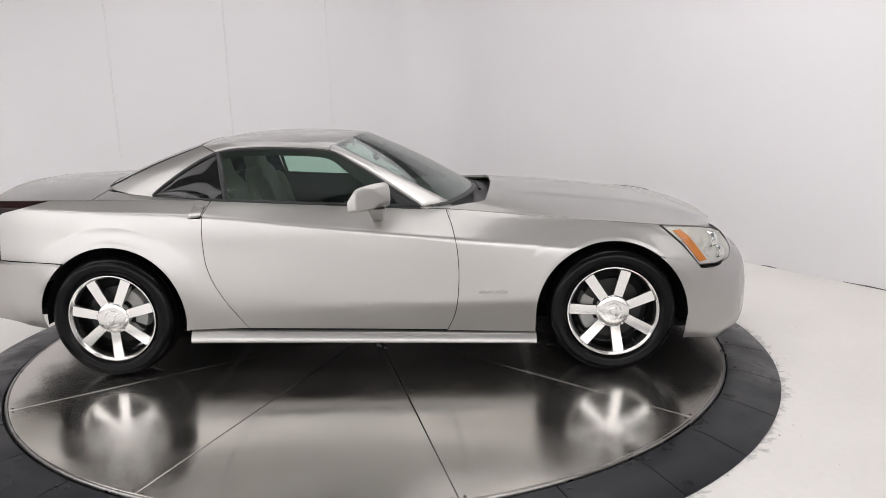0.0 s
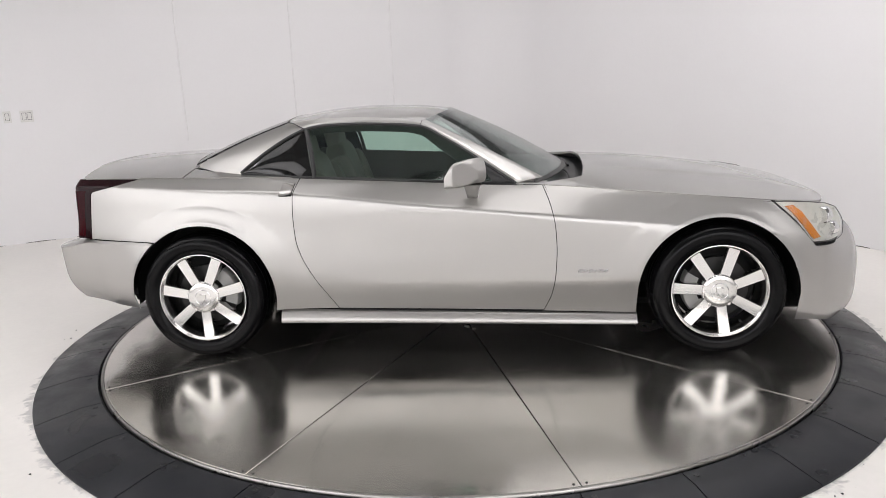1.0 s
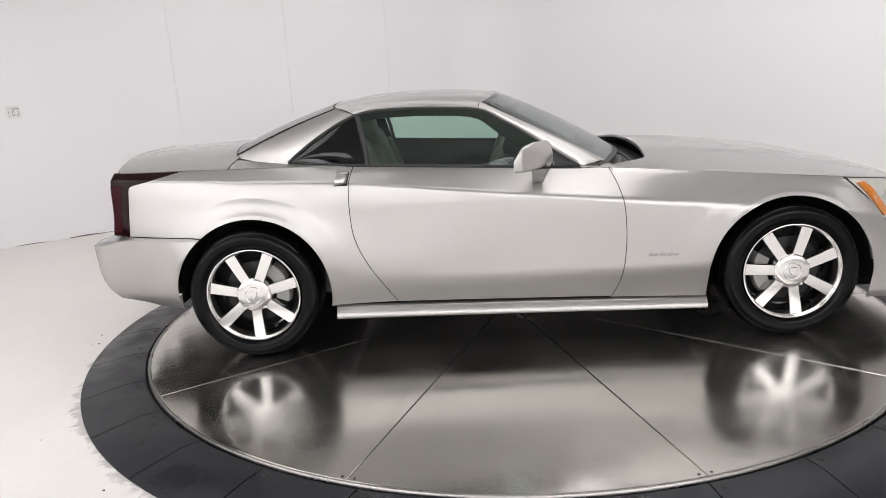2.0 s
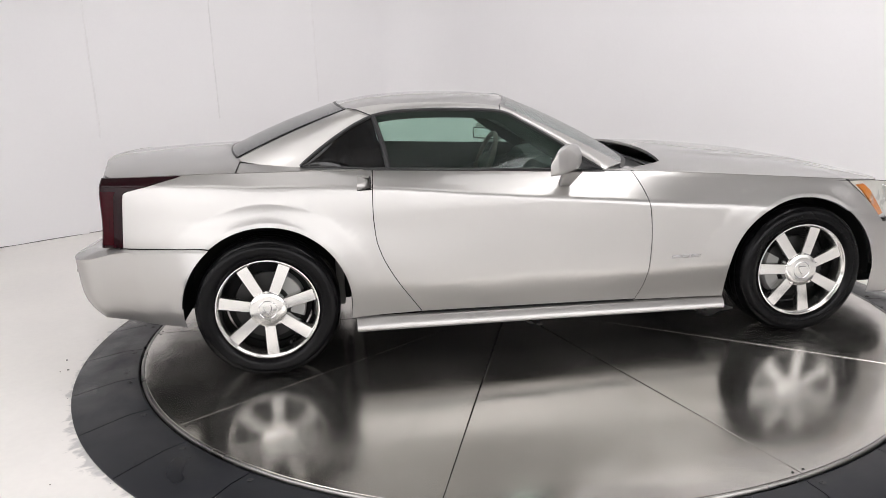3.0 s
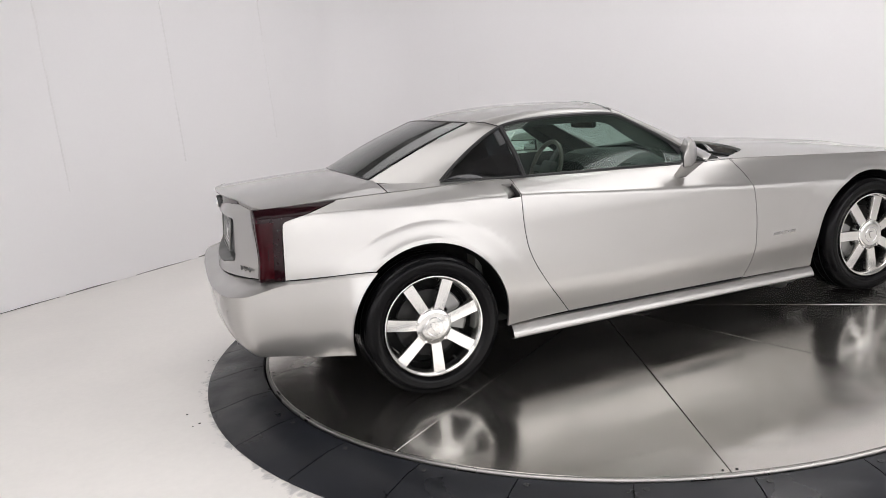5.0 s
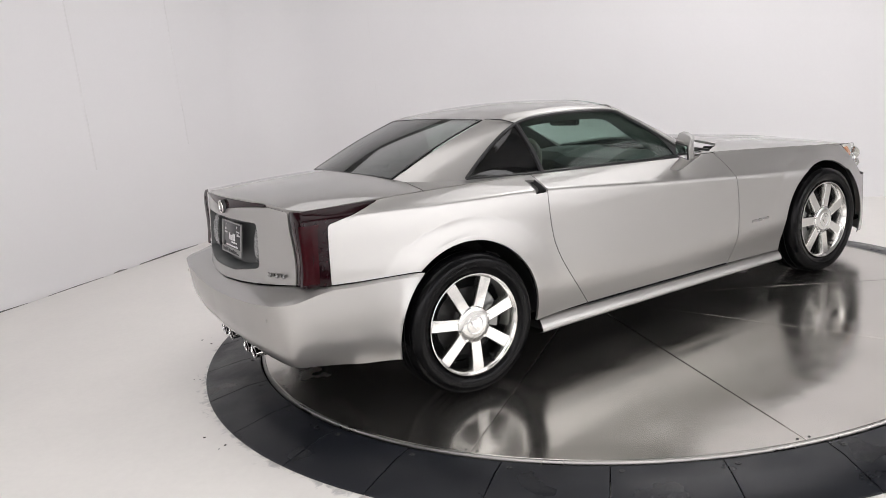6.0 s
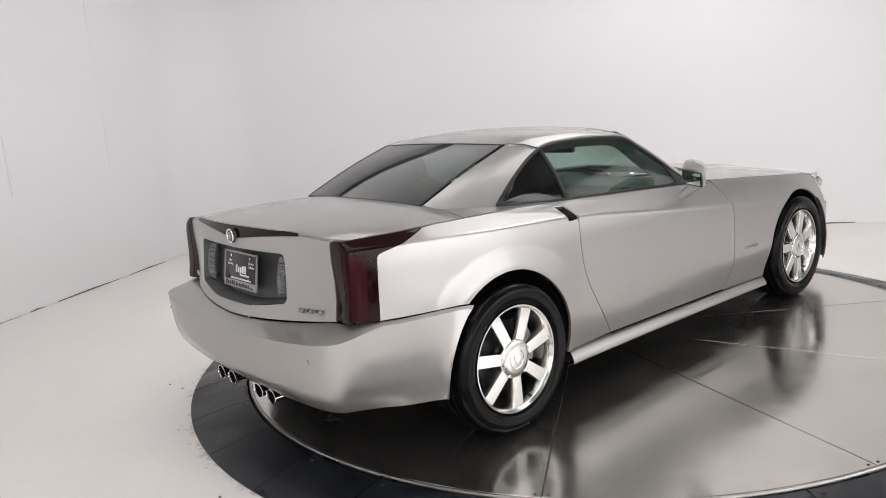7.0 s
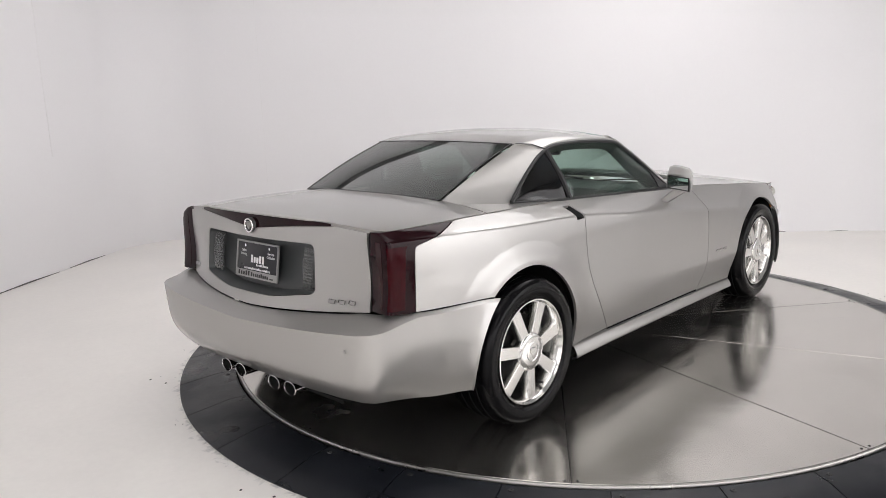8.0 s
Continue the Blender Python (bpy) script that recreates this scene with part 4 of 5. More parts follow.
def nose(u, v):
    a, sg = abs(u), (-1 if u < 0 else 1)
    zb = lerp(0.15, 0.185, smooth((a - 0.7) / 0.3))
    mid = lerp(0.60, 0.5545, smooth((a - 0.30) / 0.35))
    xs = lerp(NOSE_X(a), 1.575, max(0.0, (a - 0.86) / 0.14) ** 1.5)
    mid += max(0.0, (1.80 - xs) / 0.225) * 0.0745
    k = 0.72
    t = min(v / k, 1.0)
    d = NDROP(t) * lerp(1.0, 0.0 if t > 0.5 else 0.25, smooth((a - 0.55) / 0.3))
    p = Vector((NOSE_X(a) - d * (1 - a * 0.6), NOSE_Y(a) - d * a * 0.8, lerp(zb, mid, t)))
    if v > k:
        q = (v - k) / (1 - k)
        e = 1 - smooth((a - 0.50) / 0.16)
        y = min(p.y, 0.66)
        top = Vector((2.12 - 0.30 * y * y, p.y * 0.98, 0.618 - 0.02 * y))
        p = p.lerp(top, q * e)
    return (p.x, sg * max(p.y, 0), p.z)


bm = bmesh.new()
loft(bm, lambda u, v: to_arch(nose(2 * u - 1, v), 2 * u - 1, 1.334, 0.320, ARCH_F, 1), 90, 22)
part("front_bumper", bm, PAINT, car)
bm = bmesh.new()
loft(bm, lambda u, v: (lerp(2.115, 1.985, v) - 0.30 * (0.5 * (2 * u - 1)) ** 2, lerp(-0.5, 0.5, u), lerp(0.600, 0.700, v)), 24, 6, 0.02)
part("grille", bm, GREY_PLASTIC, car, "dark grille under the edge of the bonnet")
HEAD = [(1.593, 0.779), (1.66, 0.776), (1.76, 0.768), (1.862, 0.752), (1.925, 0.727), (1.985, 0.66), (2.030, 0.595), (2.015, 0.567), (1.90, 0.554), (1.803, 0.560), (1.708, 0.675), (1.640, 0.738)]
HEAD_Y = pchip([1.55, 1.65, 1.75, 1.85, 1.93, 1.98, 2.04], [0.858, 0.845, 0.822, 0.782, 0.730, 0.675, 0.56])


def head(s, d=0.0):
    return lambda x, z: (x, s * (HEAD_Y(x) + 0.25 * (0.77 - z) * smooth((0.80 - z) / 0.05) * (0.6 if x < 1.75 else 0.45) - d), z)


for s in (-1, 1):
    hg = [(1.57 + 0.02 * i, 0.55 + 0.02 * j) for i in range(25) for j in range(13)]
    shell = panel("headlamp", inset(HEAD, 0.002), head(s, 0.018), hg, (0, s, 0), LAMP_BOX, car, "clear headlamp with amber corner", lip=0.0)
    panel("lamp_cover", HEAD, head(s), hg, (0, s, 0), CLEAR, shell, gap=0.003, lip=0.0)
    amber = [(1.652, 0.752), (1.69, 0.756), (1.735, 0.722), (1.79, 0.655), (1.845, 0.585), (1.808, 0.578), (1.745, 0.655), (1.69, 0.718)]
    panel("amber_marker", amber, head(s, 0.008), hg, (0, s, 0), AMBER, shell, gap=0.0, lip=0.012)
    for x, z, rad in ((1.845, 0.69, 0.045), (1.90, 0.62, 0.035)):
        bm = bmesh.new()
        lathe(bm, [(rad, 0.03), (rad, 0.0), (rad * 0.9, -0.006), (rad * 0.6, 0.01), (0.0, 0.016)], 24)
        p = head(s, 0.014)(x, z)
        bmesh.ops.transform(bm, matrix=Matrix.Translation(p) @ Matrix.Rotation(s * 0.9, 4, "Z") @ Matrix.Diagonal((1, -s, 1, 1)), verts=bm.verts)
        part("projector", bm, CHROME, shell)
    ring_pts = [Vector(head(s, 0.001)(*p)) for p in dense(HEAD, 0.03)]
    bm = bmesh.new()
    tube(bm, ring_pts + [ring_pts[0]], 0.002, 6, cap=False)
    part("lamp_seal", bm, BLACK, shell)

# ---- greenhouse ----
ROOF_C = pchip([-0.97, -0.77, -0.53, -0.26, -0.05], [1.238, 1.268, 1.279, 1.270, 1.248])
RAIL_Z = pchip([-0.92, -0.72, -0.54, -0.30, -0.14], [1.222, 1.243, 1.245, 1.232, 1.210])
RAIL_Y = pchip([-0.92, -0.72, -0.54, -0.30, -0.14], [0.495, 0.525, 0.538, 0.548, 0.552])
# side window upper edge: forward position, half width, height
WIN = [(-1.155, 0.648, 0.966), (-1.087, 0.636, 1.020), (-0.956, 0.612, 1.108), (-0.86, 0.597, 1.160), (-0.777, 0.588, 1.190), (-0.677, 0.587, 1.203), (-0.53, 0.592, 1.206), (-0.30, 0.602, 1.197), (-0.16, 0.612, 1.182), (-0.034, 0.632, 1.118), (0.109, 0.658, 1.030), (0.235, 0.684, 0.945), (0.336, 0.705, 0.880)]
WIN_Y, WIN_Z = pchip([p[0] for p in WIN], [p[1] for p in WIN]), pchip([p[0] for p in WIN], [p[2] for p in WIN])


BELT_Y = pchip([-0.8, -0.3, 0.3], [0.698, 0.698, 0.704])


def head_edge(y):
    """Front edge of the roof."""
    t = (y / 0.55) ** 2
    return Vector((-0.055 - 0.095 * t, y, 1.246 - 0.033 * t))


def back_edge(y):
    """Upper edge of the rear window."""
    t = (y / 0.49) ** 2
    return Vector((-0.965 + 0.055 * t, y, 1.240 - 0.014 * t))


def screen(u, v):
    t = 2 * u - 1
    a = head_edge(0.545 * t)
    b = Vector((0.63 - 0.185 * t * t, 0.705 * t, 0.893 - 0.018 * t * t))
    p = a.lerp(b, v)
    return (p.x, p.y, p.z + 0.020 * math.sin(math.pi * v) * (1 - t * t * 0.8))


def roof(u, v):
    t = 2 * v - 1
    a = back_edge(0.495 * t)
    b = head_edge(0.552 * t)
    x = lerp(a.x, b.x, u)
    y = t * RAIL_Y(lerp(-0.92, -0.14, u))
    zc, ze = ROOF_C(lerp(-0.97, -0.05, u)), RAIL_Z(lerp(-0.92, -0.14, u))
    return (x, y, ze + (zc - ze) * (1 - abs(t) ** 2.3))


bm = bmesh.new()
loft(bm, roof, 40, 48, 0.02)
part("roof_panel", bm, PAINT, car)
for s in (-1, 1):
    bm = bmesh.new()

    def rail(u, v):
        x0 = lerp(-0.915, -0.155, u)
        x1 = lerp(-0.80, -0.165, u)
        a = Vector((x0, RAIL_Y(x0) + 0.002, RAIL_Z(x0)))
        b = Vector((x1, WIN_Y(x1) + 0.004, WIN_Z(x1) + 0.010))
        p = a.lerp(b, v)
        k = 1 - (2 * v - 1) ** 4
        return (p.x, s * (p.y + 0.008 * k), p.z + 0.005 * k)
    loft(bm, rail, 30, 14, 0.012 * s)
    part("roof_rail", bm, PAINT, car)
    # joint between roof and windscreen pillar, and roof and rear pillar
    for pts in ([(-0.153, s * 0.552, 1.2125), (-0.158, s * 0.588, 1.212), (-0.164, s * 0.616, 1.191)], [head_edge(s * 0.55 * k / 10) + Vector((0.003, 0, -0.003)) for k in range(11)], [(-0.910, s * 0.494, 1.2245), (-0.865, s * 0.558, 1.219), (-0.802, s * 0.597, 1.193)]):
        bm = bmesh.new()
        tube(bm, pts, 0.0028, 6)
        part("roof_joint", bm, BLACK, car)
    # windscreen pillar
    bm = bmesh.new()

    def pillar(u, v):
        x1 = lerp(-0.160, 0.350, u)
        a = Vector(screen(0.5 + 0.5 * lerp(0.995, 0.84, u), lerp(0.0, 0.985, u))) + Vector((0, 0, 0.006))
        b = Vector((x1, WIN_Y(x1) + 0.004, WIN_Z(x1) + 0.010)) if x1 < 0.336 else Vector((x1, 0.709 + (x1 - 0.336) * 1.2, 0.886))
        p = a.lerp(b, v)
        k = 1 - (2 * v - 1) ** 4
        return (p.x, s * (p.y + 0.012 * k), p.z + 0.008 * k)
    loft(bm, pillar, 30, 14, 0.03 * s)
    part("windscreen_pillar", bm, PAINT, car)
    bm = bmesh.new()
    loft(bm, lambda u, v: (lerp(0.335, 0.50, u), s * lerp(0.64, Y_TOP(lerp(0.335, 0.50, u)) - 0.001, v), Z_TOP(lerp(0.335, 0.50, u)) + 0.001 + 0.003 * (1 - v)), 8, 4, -0.003 * s)
    part("pillar_foot", bm, PAINT, car)
    # rear pillar
    bm = bmesh.new()

    def sail(u, v):
        a = Vector((-0.908, 0.492, 1.224)).lerp(Vector((-1.482, 0.490, 0.994)), u)
        x1 = lerp(-0.80, -1.158, u)
        b = Vector((x1, WIN_Y(x1) + 0.004, WIN_Z(x1) + 0.010 - 0.034 * u))
        p = a.lerp(b, v)
        k = math.sin(math.pi * v)
        return (p.x, s * (p.y + 0.005 * k), p.z + 0.003 * k + 0.010 * math.sin(math.pi * u) * (1 - v))
    loft(bm, sail, 24, 14, -0.012 * s)
    part("rear_pillar", bm, PAINT, car)
    bm = bmesh.new()
    loft(bm, lambda u, v: Vector(sail(0.02 + 0.96 * u, 0.04 + 0.95 * v)) + Vector((0, -s * 0.022, -0.022)), 12, 8, -0.004 * s)
    part("pillar_lining", bm, DASH, car, "dark inner lining of the rear pillar")
    # dark inner trim round the upper edge of the door opening
    bm = bmesh.new()

    def surround(u, v):
        x = lerp(-0.78, 0.32, u)
        e = 0.01
        d = Vector((2 * e, WIN_Z(x + e) - WIN_Z(x - e))).normalized()
        w = v * lerp(0.036, 0.075, smooth((x + 0.25) / 0.35))
        return (x + d.y * w, s * (WIN_Y(x) - 0.012 - 0.035 * v), WIN_Z(x) - d.x * w)
    loft(bm, surround, 50, 3, -0.006 * s)
    part("door_surround", bm, DASH, car, "dark trim along the upper door opening")
    # window seals
    bm = bmesh.new()
    pts = [(p, s * (WIN_Y(p) + 0.003), WIN_Z(p) + 0.003) for p in lin(-1.155, 0.338, 70)]
    tube(bm, pts, 0.009, 6)
    base = [(x, s * BELT_Y(x), Z_TOP(x) + 0.004) for x in lin(-0.84, 0.34, 40)]
    base = [(-1.155, s * 0.648, 0.966), (-1.0, s * 0.672, 0.957)] + base
    tube(bm, base, 0.007, 6)
    tube(bm, [(-0.790, s * 0.592, 1.186), (-0.752, s * 0.660, 1.05), (-0.735, s * 0.702, 0.942)], 0.013, 6)
    part("window_seal", bm, BLACK, car)
    bm = bmesh.new()
    loft(bm, lambda u, v: (lerp(-0.80, 0.34, u), s * lerp(BELT_Y(lerp(-0.80, 0.34, u)) - 0.002, Y_TOP(lerp(-0.80, 0.34, u)) + 0.008, v), Z_TOP(lerp(-0.80, 0.34, u)) + 0.0045 - 0.007 * v), 40, 3, 0.003 * s)
    part("belt_seal", bm, BLACK, car, "black rubber strip along the window sill")

    # glass
    def pane(x0, x1, bow=0.010):
        def f(u, v):
            xt, xb = lerp(x0[0], x1[0], u), lerp(x0[1], x1[1], u)
            t = Vector((xt, WIN_Y(xt), WIN_Z(xt)))
            b = Vector((xb, lerp(0.648, Y_TOP(-0.8) - 0.004, min((xb + 1.155) / 0.355, 1)) if xb < -0.8 else BELT_Y(xb), lerp(0.966, Z_TOP(-0.8), min((xb + 1.155) / 0.355, 1)) if xb < -0.8 else Z_TOP(xb) + 0.002))
            p = t.lerp(b, v)
            return (p.x, s * (p.y + bow * math.sin(math.pi * v)), p.z)
        return f
    bm = bmesh.new()
    loft(bm, pane((-1.15, -1.15), (-0.80, -0.745)), 14, 12, 0.004 * s)
    part("quarter_window", bm, QUARTER_GLASS, car, "dark fixed quarter window")
    bm = bmesh.new()
    loft(bm, pane((-0.785, -0.728), (0.330, 0.334)), 40, 14, 0.004 * s)
    part("door_window", bm, GREEN_GLASS, car, "green-tinted side window")
    # black corner piece by the mirror
    bm = bmesh.new()
    loft(bm, lambda u, v: Vector(pane((0.13, 0.22), (0.330, 0.334))(u, v)) + Vector((0, s * 0.004, 0)), 8, 6, 0.006 * s)
    part("mirror_corner", bm, BLACK, car)

    # door mirror
    foot = bmesh.new()

    def stalk(u, v):
        """u: down from the housing to the door."""
        a = 2 * math.pi * v
        c, d = math.cos(a), math.sin(a)
        x = lerp(0.122, 0.114, u) + lerp(0.044, 0.026, u) * math.copysign(abs(c) ** 0.4, c)
        y = lerp(0.905, 0.795, u) + lerp(0.040, 0.030, u) * math.copysign(abs(d) ** 0.4, d)
        return (x, s * y, lerp(0.912, 0.828, u))
    loft(foot, stalk, 4, 24)
    foot.verts.ensure_lookup_table()
    foot.faces.new([foot.verts[4 * 25 + j] for j in range(24)])
    bmesh.ops.remove_doubles(foot, verts=foot.verts, dist=0.0003)
    mirror = part("door_mirror", foot, PAINT, car, "silver door mirror on a short stalk")
    bm = bmesh.new()
    def line(xs, ys):
        return lambda x: float(np.interp(x, xs, ys))
    M_TOP = line([-0.012, 0.040, 0.095, 0.140, 0.168], [0.988, 1.034, 1.038, 1.016, 0.982])
    M_BOT = line([-0.012, 0.09, 0.14, 0.168], [0.903, 0.905, 0.914, 0.938])
    M_OUT = line([-0.012, 0.06, 0.12, 0.168], [1.006, 1.000, 0.960, 0.900])
    M_IN = line([-0.012, 0.05, 0.11, 0.168], [0.800, 0.800, 0.810, 0.84])

    def turn_back(y):
        """The mirror's face is swung in towards the driver."""
        return 0.65 * (1.006 - y)

    def cap_shape(u, v):
        x = -0.012 + 0.18 * u
        a = 2 * math.pi * v
        c, d = math.cos(a), math.sin(a)
        n = 0.20
        cy, cz = (M_OUT(x) + M_IN(x)) / 2, (M_TOP(x) + M_BOT(x)) / 2
        y = cy + (M_OUT(x) - M_IN(x)) / 2 * math.copysign(abs(c) ** n, c)
        z = cz + (M_TOP(x) - M_BOT(x)) / 2 * math.copysign(abs(d) ** n, d)
        if z > cz:
            z -= 0.020 * ((y - cy) / 0.1) ** 2 * (1 if y > cy else 0.2)
        return (turn_back(y) - 0.012 + 0.092 * u, s * y, z)
    loft(bm, cap_shape, 24, 48)
    bm.verts.ensure_lookup_table()
    bm.faces.new([bm.verts[24 * 49 + j] for j in range(48)])
    bm.faces.new([bm.verts[j] for j in range(48)])
    bmesh.ops.remove_doubles(bm, verts=bm.verts, dist=0.0004)
    shell = part("mirror_shell", bm, PAINT, mirror, angle=55)
    bm = bmesh.new()
    box(bm, -0.0165, -0.0125, 0.808, 0.996, 0.908, 0.984, 0.002)
    for q in bm.verts:
        q.co.x += turn_back(q.co.y)
    bmesh.ops.transform(bm, matrix=Matrix.Diagonal((1, s, 1, 1)), verts=bm.verts)
    part("mirror_rim", bm, BLACK, mirror)
    bm = bmesh.new()
    box(bm, -0.019, -0.0168, 0.816, 0.988, 0.914, 0.978, 0.001)
    for q in bm.verts:
        q.co.x += turn_back(q.co.y)
    bmesh.ops.transform(bm, matrix=Matrix.Diagonal((1, s, 1, 1)), verts=bm.verts)
    part("mirror_glass", bm, MIRROR, mirror)

# windscreen
bm = bmesh.new()
loft(bm, lambda u, v: screen(0.5 + (u - 0.5) * lerp(0.99, 0.87, v), v), 30, 24, 0.005)
part("windscreen", bm, SCREEN_GLASS, car, "large raked windscreen")
bm = bmesh.new()
loft(bm, lambda u, v: Vector(screen(u, 0.965 + 0.035 * v)) + Vector((0.002, 0, 0.002)), 30, 2, 0.004)
loft(bm, lambda u, v: Vector(screen(u, 0.008 + 0.025 * v)) + Vector((0, 0, -0.001)), 30, 2, 0.001)
part("screen_band", bm, BLACK, car)
for s in (-1, 1):
    bm = bmesh.new()
    loft(bm, lambda u, v: Vector(screen(0.5 + s * (0.5 - 0.085 * u), v)) + Vector((-0.012, 0, -0.014 - 0.035 * (1 - u))), 3, 24, 0.006 * s)
    part("pillar_trim", bm, TRIM, car, "dark inner trim of the windscreen pillar")
# rear window


def rear_glass(u, v):
    t = 2 * u - 1
    a = back_edge(0.480 * t) + Vector((-0.006, 0, -0.003))
    b = Vector((-1.472 - 0.072 * (1 - t * t), 0.486 * t, 1.006 + 0.020 * (1 - t * t)))
    p = a.lerp(b, v)
    return (p.x, p.y, p.z + 0.012 * math.sin(math.pi * v))


bm = bmesh.new()
loft(bm, rear_glass, 24, 20, 0.004)
part("rear_window", bm, DARK_GLASS, car, "dark-tinted glass rear window")
bm = bmesh.new()
for lo, hi, fixed in ((0.0, 0.010, "u"), (0.990, 1.0, "u"), (0.0, 0.012, "v"), (0.985, 1.0, "v")):
    if fixed == "u":
        loft(bm, lambda u, v: Vector(rear_glass(lerp(lo, hi, u), v)) + Vector((-0.001, 0, 0.0015)), 2, 20, 0.004)
    else:
        loft(bm, lambda u, v: Vector(rear_glass(u, lerp(lo, hi, v))) + Vector((-0.001, 0, 0.0015)), 24, 2, 0.004)
part("rear_window_band", bm, BLACK, car)

# ---- wheels ----


def wheel(x, s, turn, front):
    bm = bmesh.new()
    lathe(bm, [(0.236, -0.004), (0.241, 0.005), (0.239, 0.013), (0.234, 0.0135), (0.2325, 0.011), (0.227, 0.006), (0.223, -0.004), (0.217, -0.02), (0.212, -0.04), (0.205, -0.10), (0.205, -0.20), (0.235, -0.215)], 72)
    rim = part("wheel", bm, WHEEL, car, "seven-spoke polished alloy wheel with black tyre")
    bm = bmesh.new()
    lathe(bm, [(0.236, -0.006), (0.243, 0.004), (0.256, 0.015), (0.280, 0.0235), (0.283, 0.0225), (0.286, 0.0235), (0.306, 0.021), (0.322, 0.011), (0.331, -0.006), (0.3365, -0.03), (0.338, -0.075), (0.338, -0.135), (0.3365, -0.18), (0.331, -0.204), (0.315, -0.218), (0.28, -0.228), (0.236, -0.21)], 80)
    part("tyre", bm, TYRE, rim, "black low-profile tyre")
    for rr in (-0.05, -0.10, -0.15):
        bm = bmesh.new()
        lathe(bm, [(0.3386, rr), (0.3388, rr + 0.003), (0.3386, rr + 0.008)], 80)
        part("tread_groove", bm, DARK, rim)
    for k in range(7):
        a = radians(turn + 360 / 7 * k)
        bm = bmesh.new()

        def spoke(u, v):
            r = lerp(0.055, 0.230, u)
            w = lerp(0.0265, 0.031, u)
            q = [(-1, -0.040), (-0.96, -0.004), (-0.88, 0.0), (-0.45, 0.0002), (0, 0.0003), (0.45, 0.0002), (0.88, 0.0), (0.96, -0.004), (1, -0.040)]
            i = min(int(v * 8 + 1e-6), 8)
            return (r, q[i][1] + lerp(0.004, 0.003, u * u) - 0.004, q[i][0] * w)
        loft(bm, spoke, 8, 8)
        bmesh.ops.transform(bm, matrix=Matrix.Rotation(-a, 4, "Y"), verts=bm.verts)
        part("spoke", bm, WHEEL, rim, angle=30)
    bm = bmesh.new()
    lathe(bm, [(0.088, -0.05), (0.088, -0.006), (0.085, 0.003), (0.079, 0.007), (0.060, 0.0095), (0.0, 0.0118)], 48)
    cap = part("hub_cap", bm, WHEEL, rim, "round polished hub cap")
    bm = bmesh.new()
    lathe(bm, [(0.042 + 0.002 * math.cos(a), 0.0105 + 0.002 * math.sin(a)) for a in lin(0, 2 * math.pi, 9)[:-1]], 40, closed=True)
    part("cap_ring", bm, CHROME, cap)
    bm = bmesh.new()
    shield(bm, 0.036, 0.004)
    bmesh.ops.translate(bm, vec=(0, 0.0115, 0), verts=bm.verts)
    part("cap_shield", bm, WHEEL, cap)
    for k in range(5):
        a = radians(90 + 72 * k)
        bm = bmesh.new()
        box(bm, 0.072, 0.090, -0.002, 0.0075, -0.008, 0.008, 0.003, Matrix.Rotation(-a, 4, "Y"), seg=1)
        part("lug_notch", bm, WHEEL, cap)
    bm = bmesh.new()
    lathe(bm, [(0.0055, 0.0), (0.0055, 0.03), (0.0, 0.031)], 8)
    a = radians(turn + 360 / 7 * 5.5)
    bmesh.ops.translate(bm, vec=(0.198 * math.cos(a), -0.03, 0.198 * math.sin(a)), verts=bm.verts)
    part("valve", bm, BLACK, rim)
    bm = bmesh.new()
    lathe(bm, [(0.06, -0.07), (0.160, -0.07), (0.160, -0.095), (0.06, -0.095)], 48)
    disc = part("brake_disc", bm, IRON, rim, "grey iron brake disc")
    bm = bmesh.new()
    lathe(bm, [(0.105, -0.05), (0.168, -0.05), (0.175, -0.06), (0.175, -0.11), (0.105, -0.11)], 14, radians(150), radians(225), closed=True)
    if front:
        mm = Matrix.Identity(4)
    else:
        mm = Matrix.Rotation(radians(170), 4, "Y")
    bmesh.ops.transform(bm, matrix=mm, verts=bm.verts)
    part("brake_caliper", bm, CALIPER, rim)
    bm = bmesh.new()
    lathe(bm, [(0.20, -0.12), (0.03, -0.12)], 40)
    part("backing_plate", bm, DARK, rim)
    rim.matrix_world = Matrix.Translation((x, s * 0.889, HUB_Z)) @ Matrix.Diagonal((1, s, 1, 1)) if s > 0 else Matrix.Translation((x, s * 0.889, HUB_Z)) @ Matrix.Diagonal((1, -1, 1, 1))
    return rim


wheel(HUB_X, -1, 21.6, True)
wheel(-HUB_X, -1, 14.7, False)
wheel(HUB_X, 1, 40, True)
wheel(-HUB_X, 1, 5, False)

# ---- cabin ----
bm = bmesh.new()
box(bm, -0.95, 0.6, -0.68, 0.68, 0.22, 0.26, 0.01)
box(bm, -0.90, 0.5, -0.13, 0.13, 0.26, 0.60, 0.03)
part("cabin_floor", bm, DASH, car)
bm = bmesh.new()
loft(bm, lambda u, v: (lerp(-1.42, -0.86, v) , lerp(-0.62, 0.62, u), lerp(0.955, 0.90, v) - 0.02 * (2 * u - 1) ** 2), 14, 8, 0.02)
box(bm, -1.02, -0.98, -0.66, 0.66, 0.26, 0.90, 0.01)
part("rear_bulkhead", bm, TRIM, car)
bm = bmesh.new()


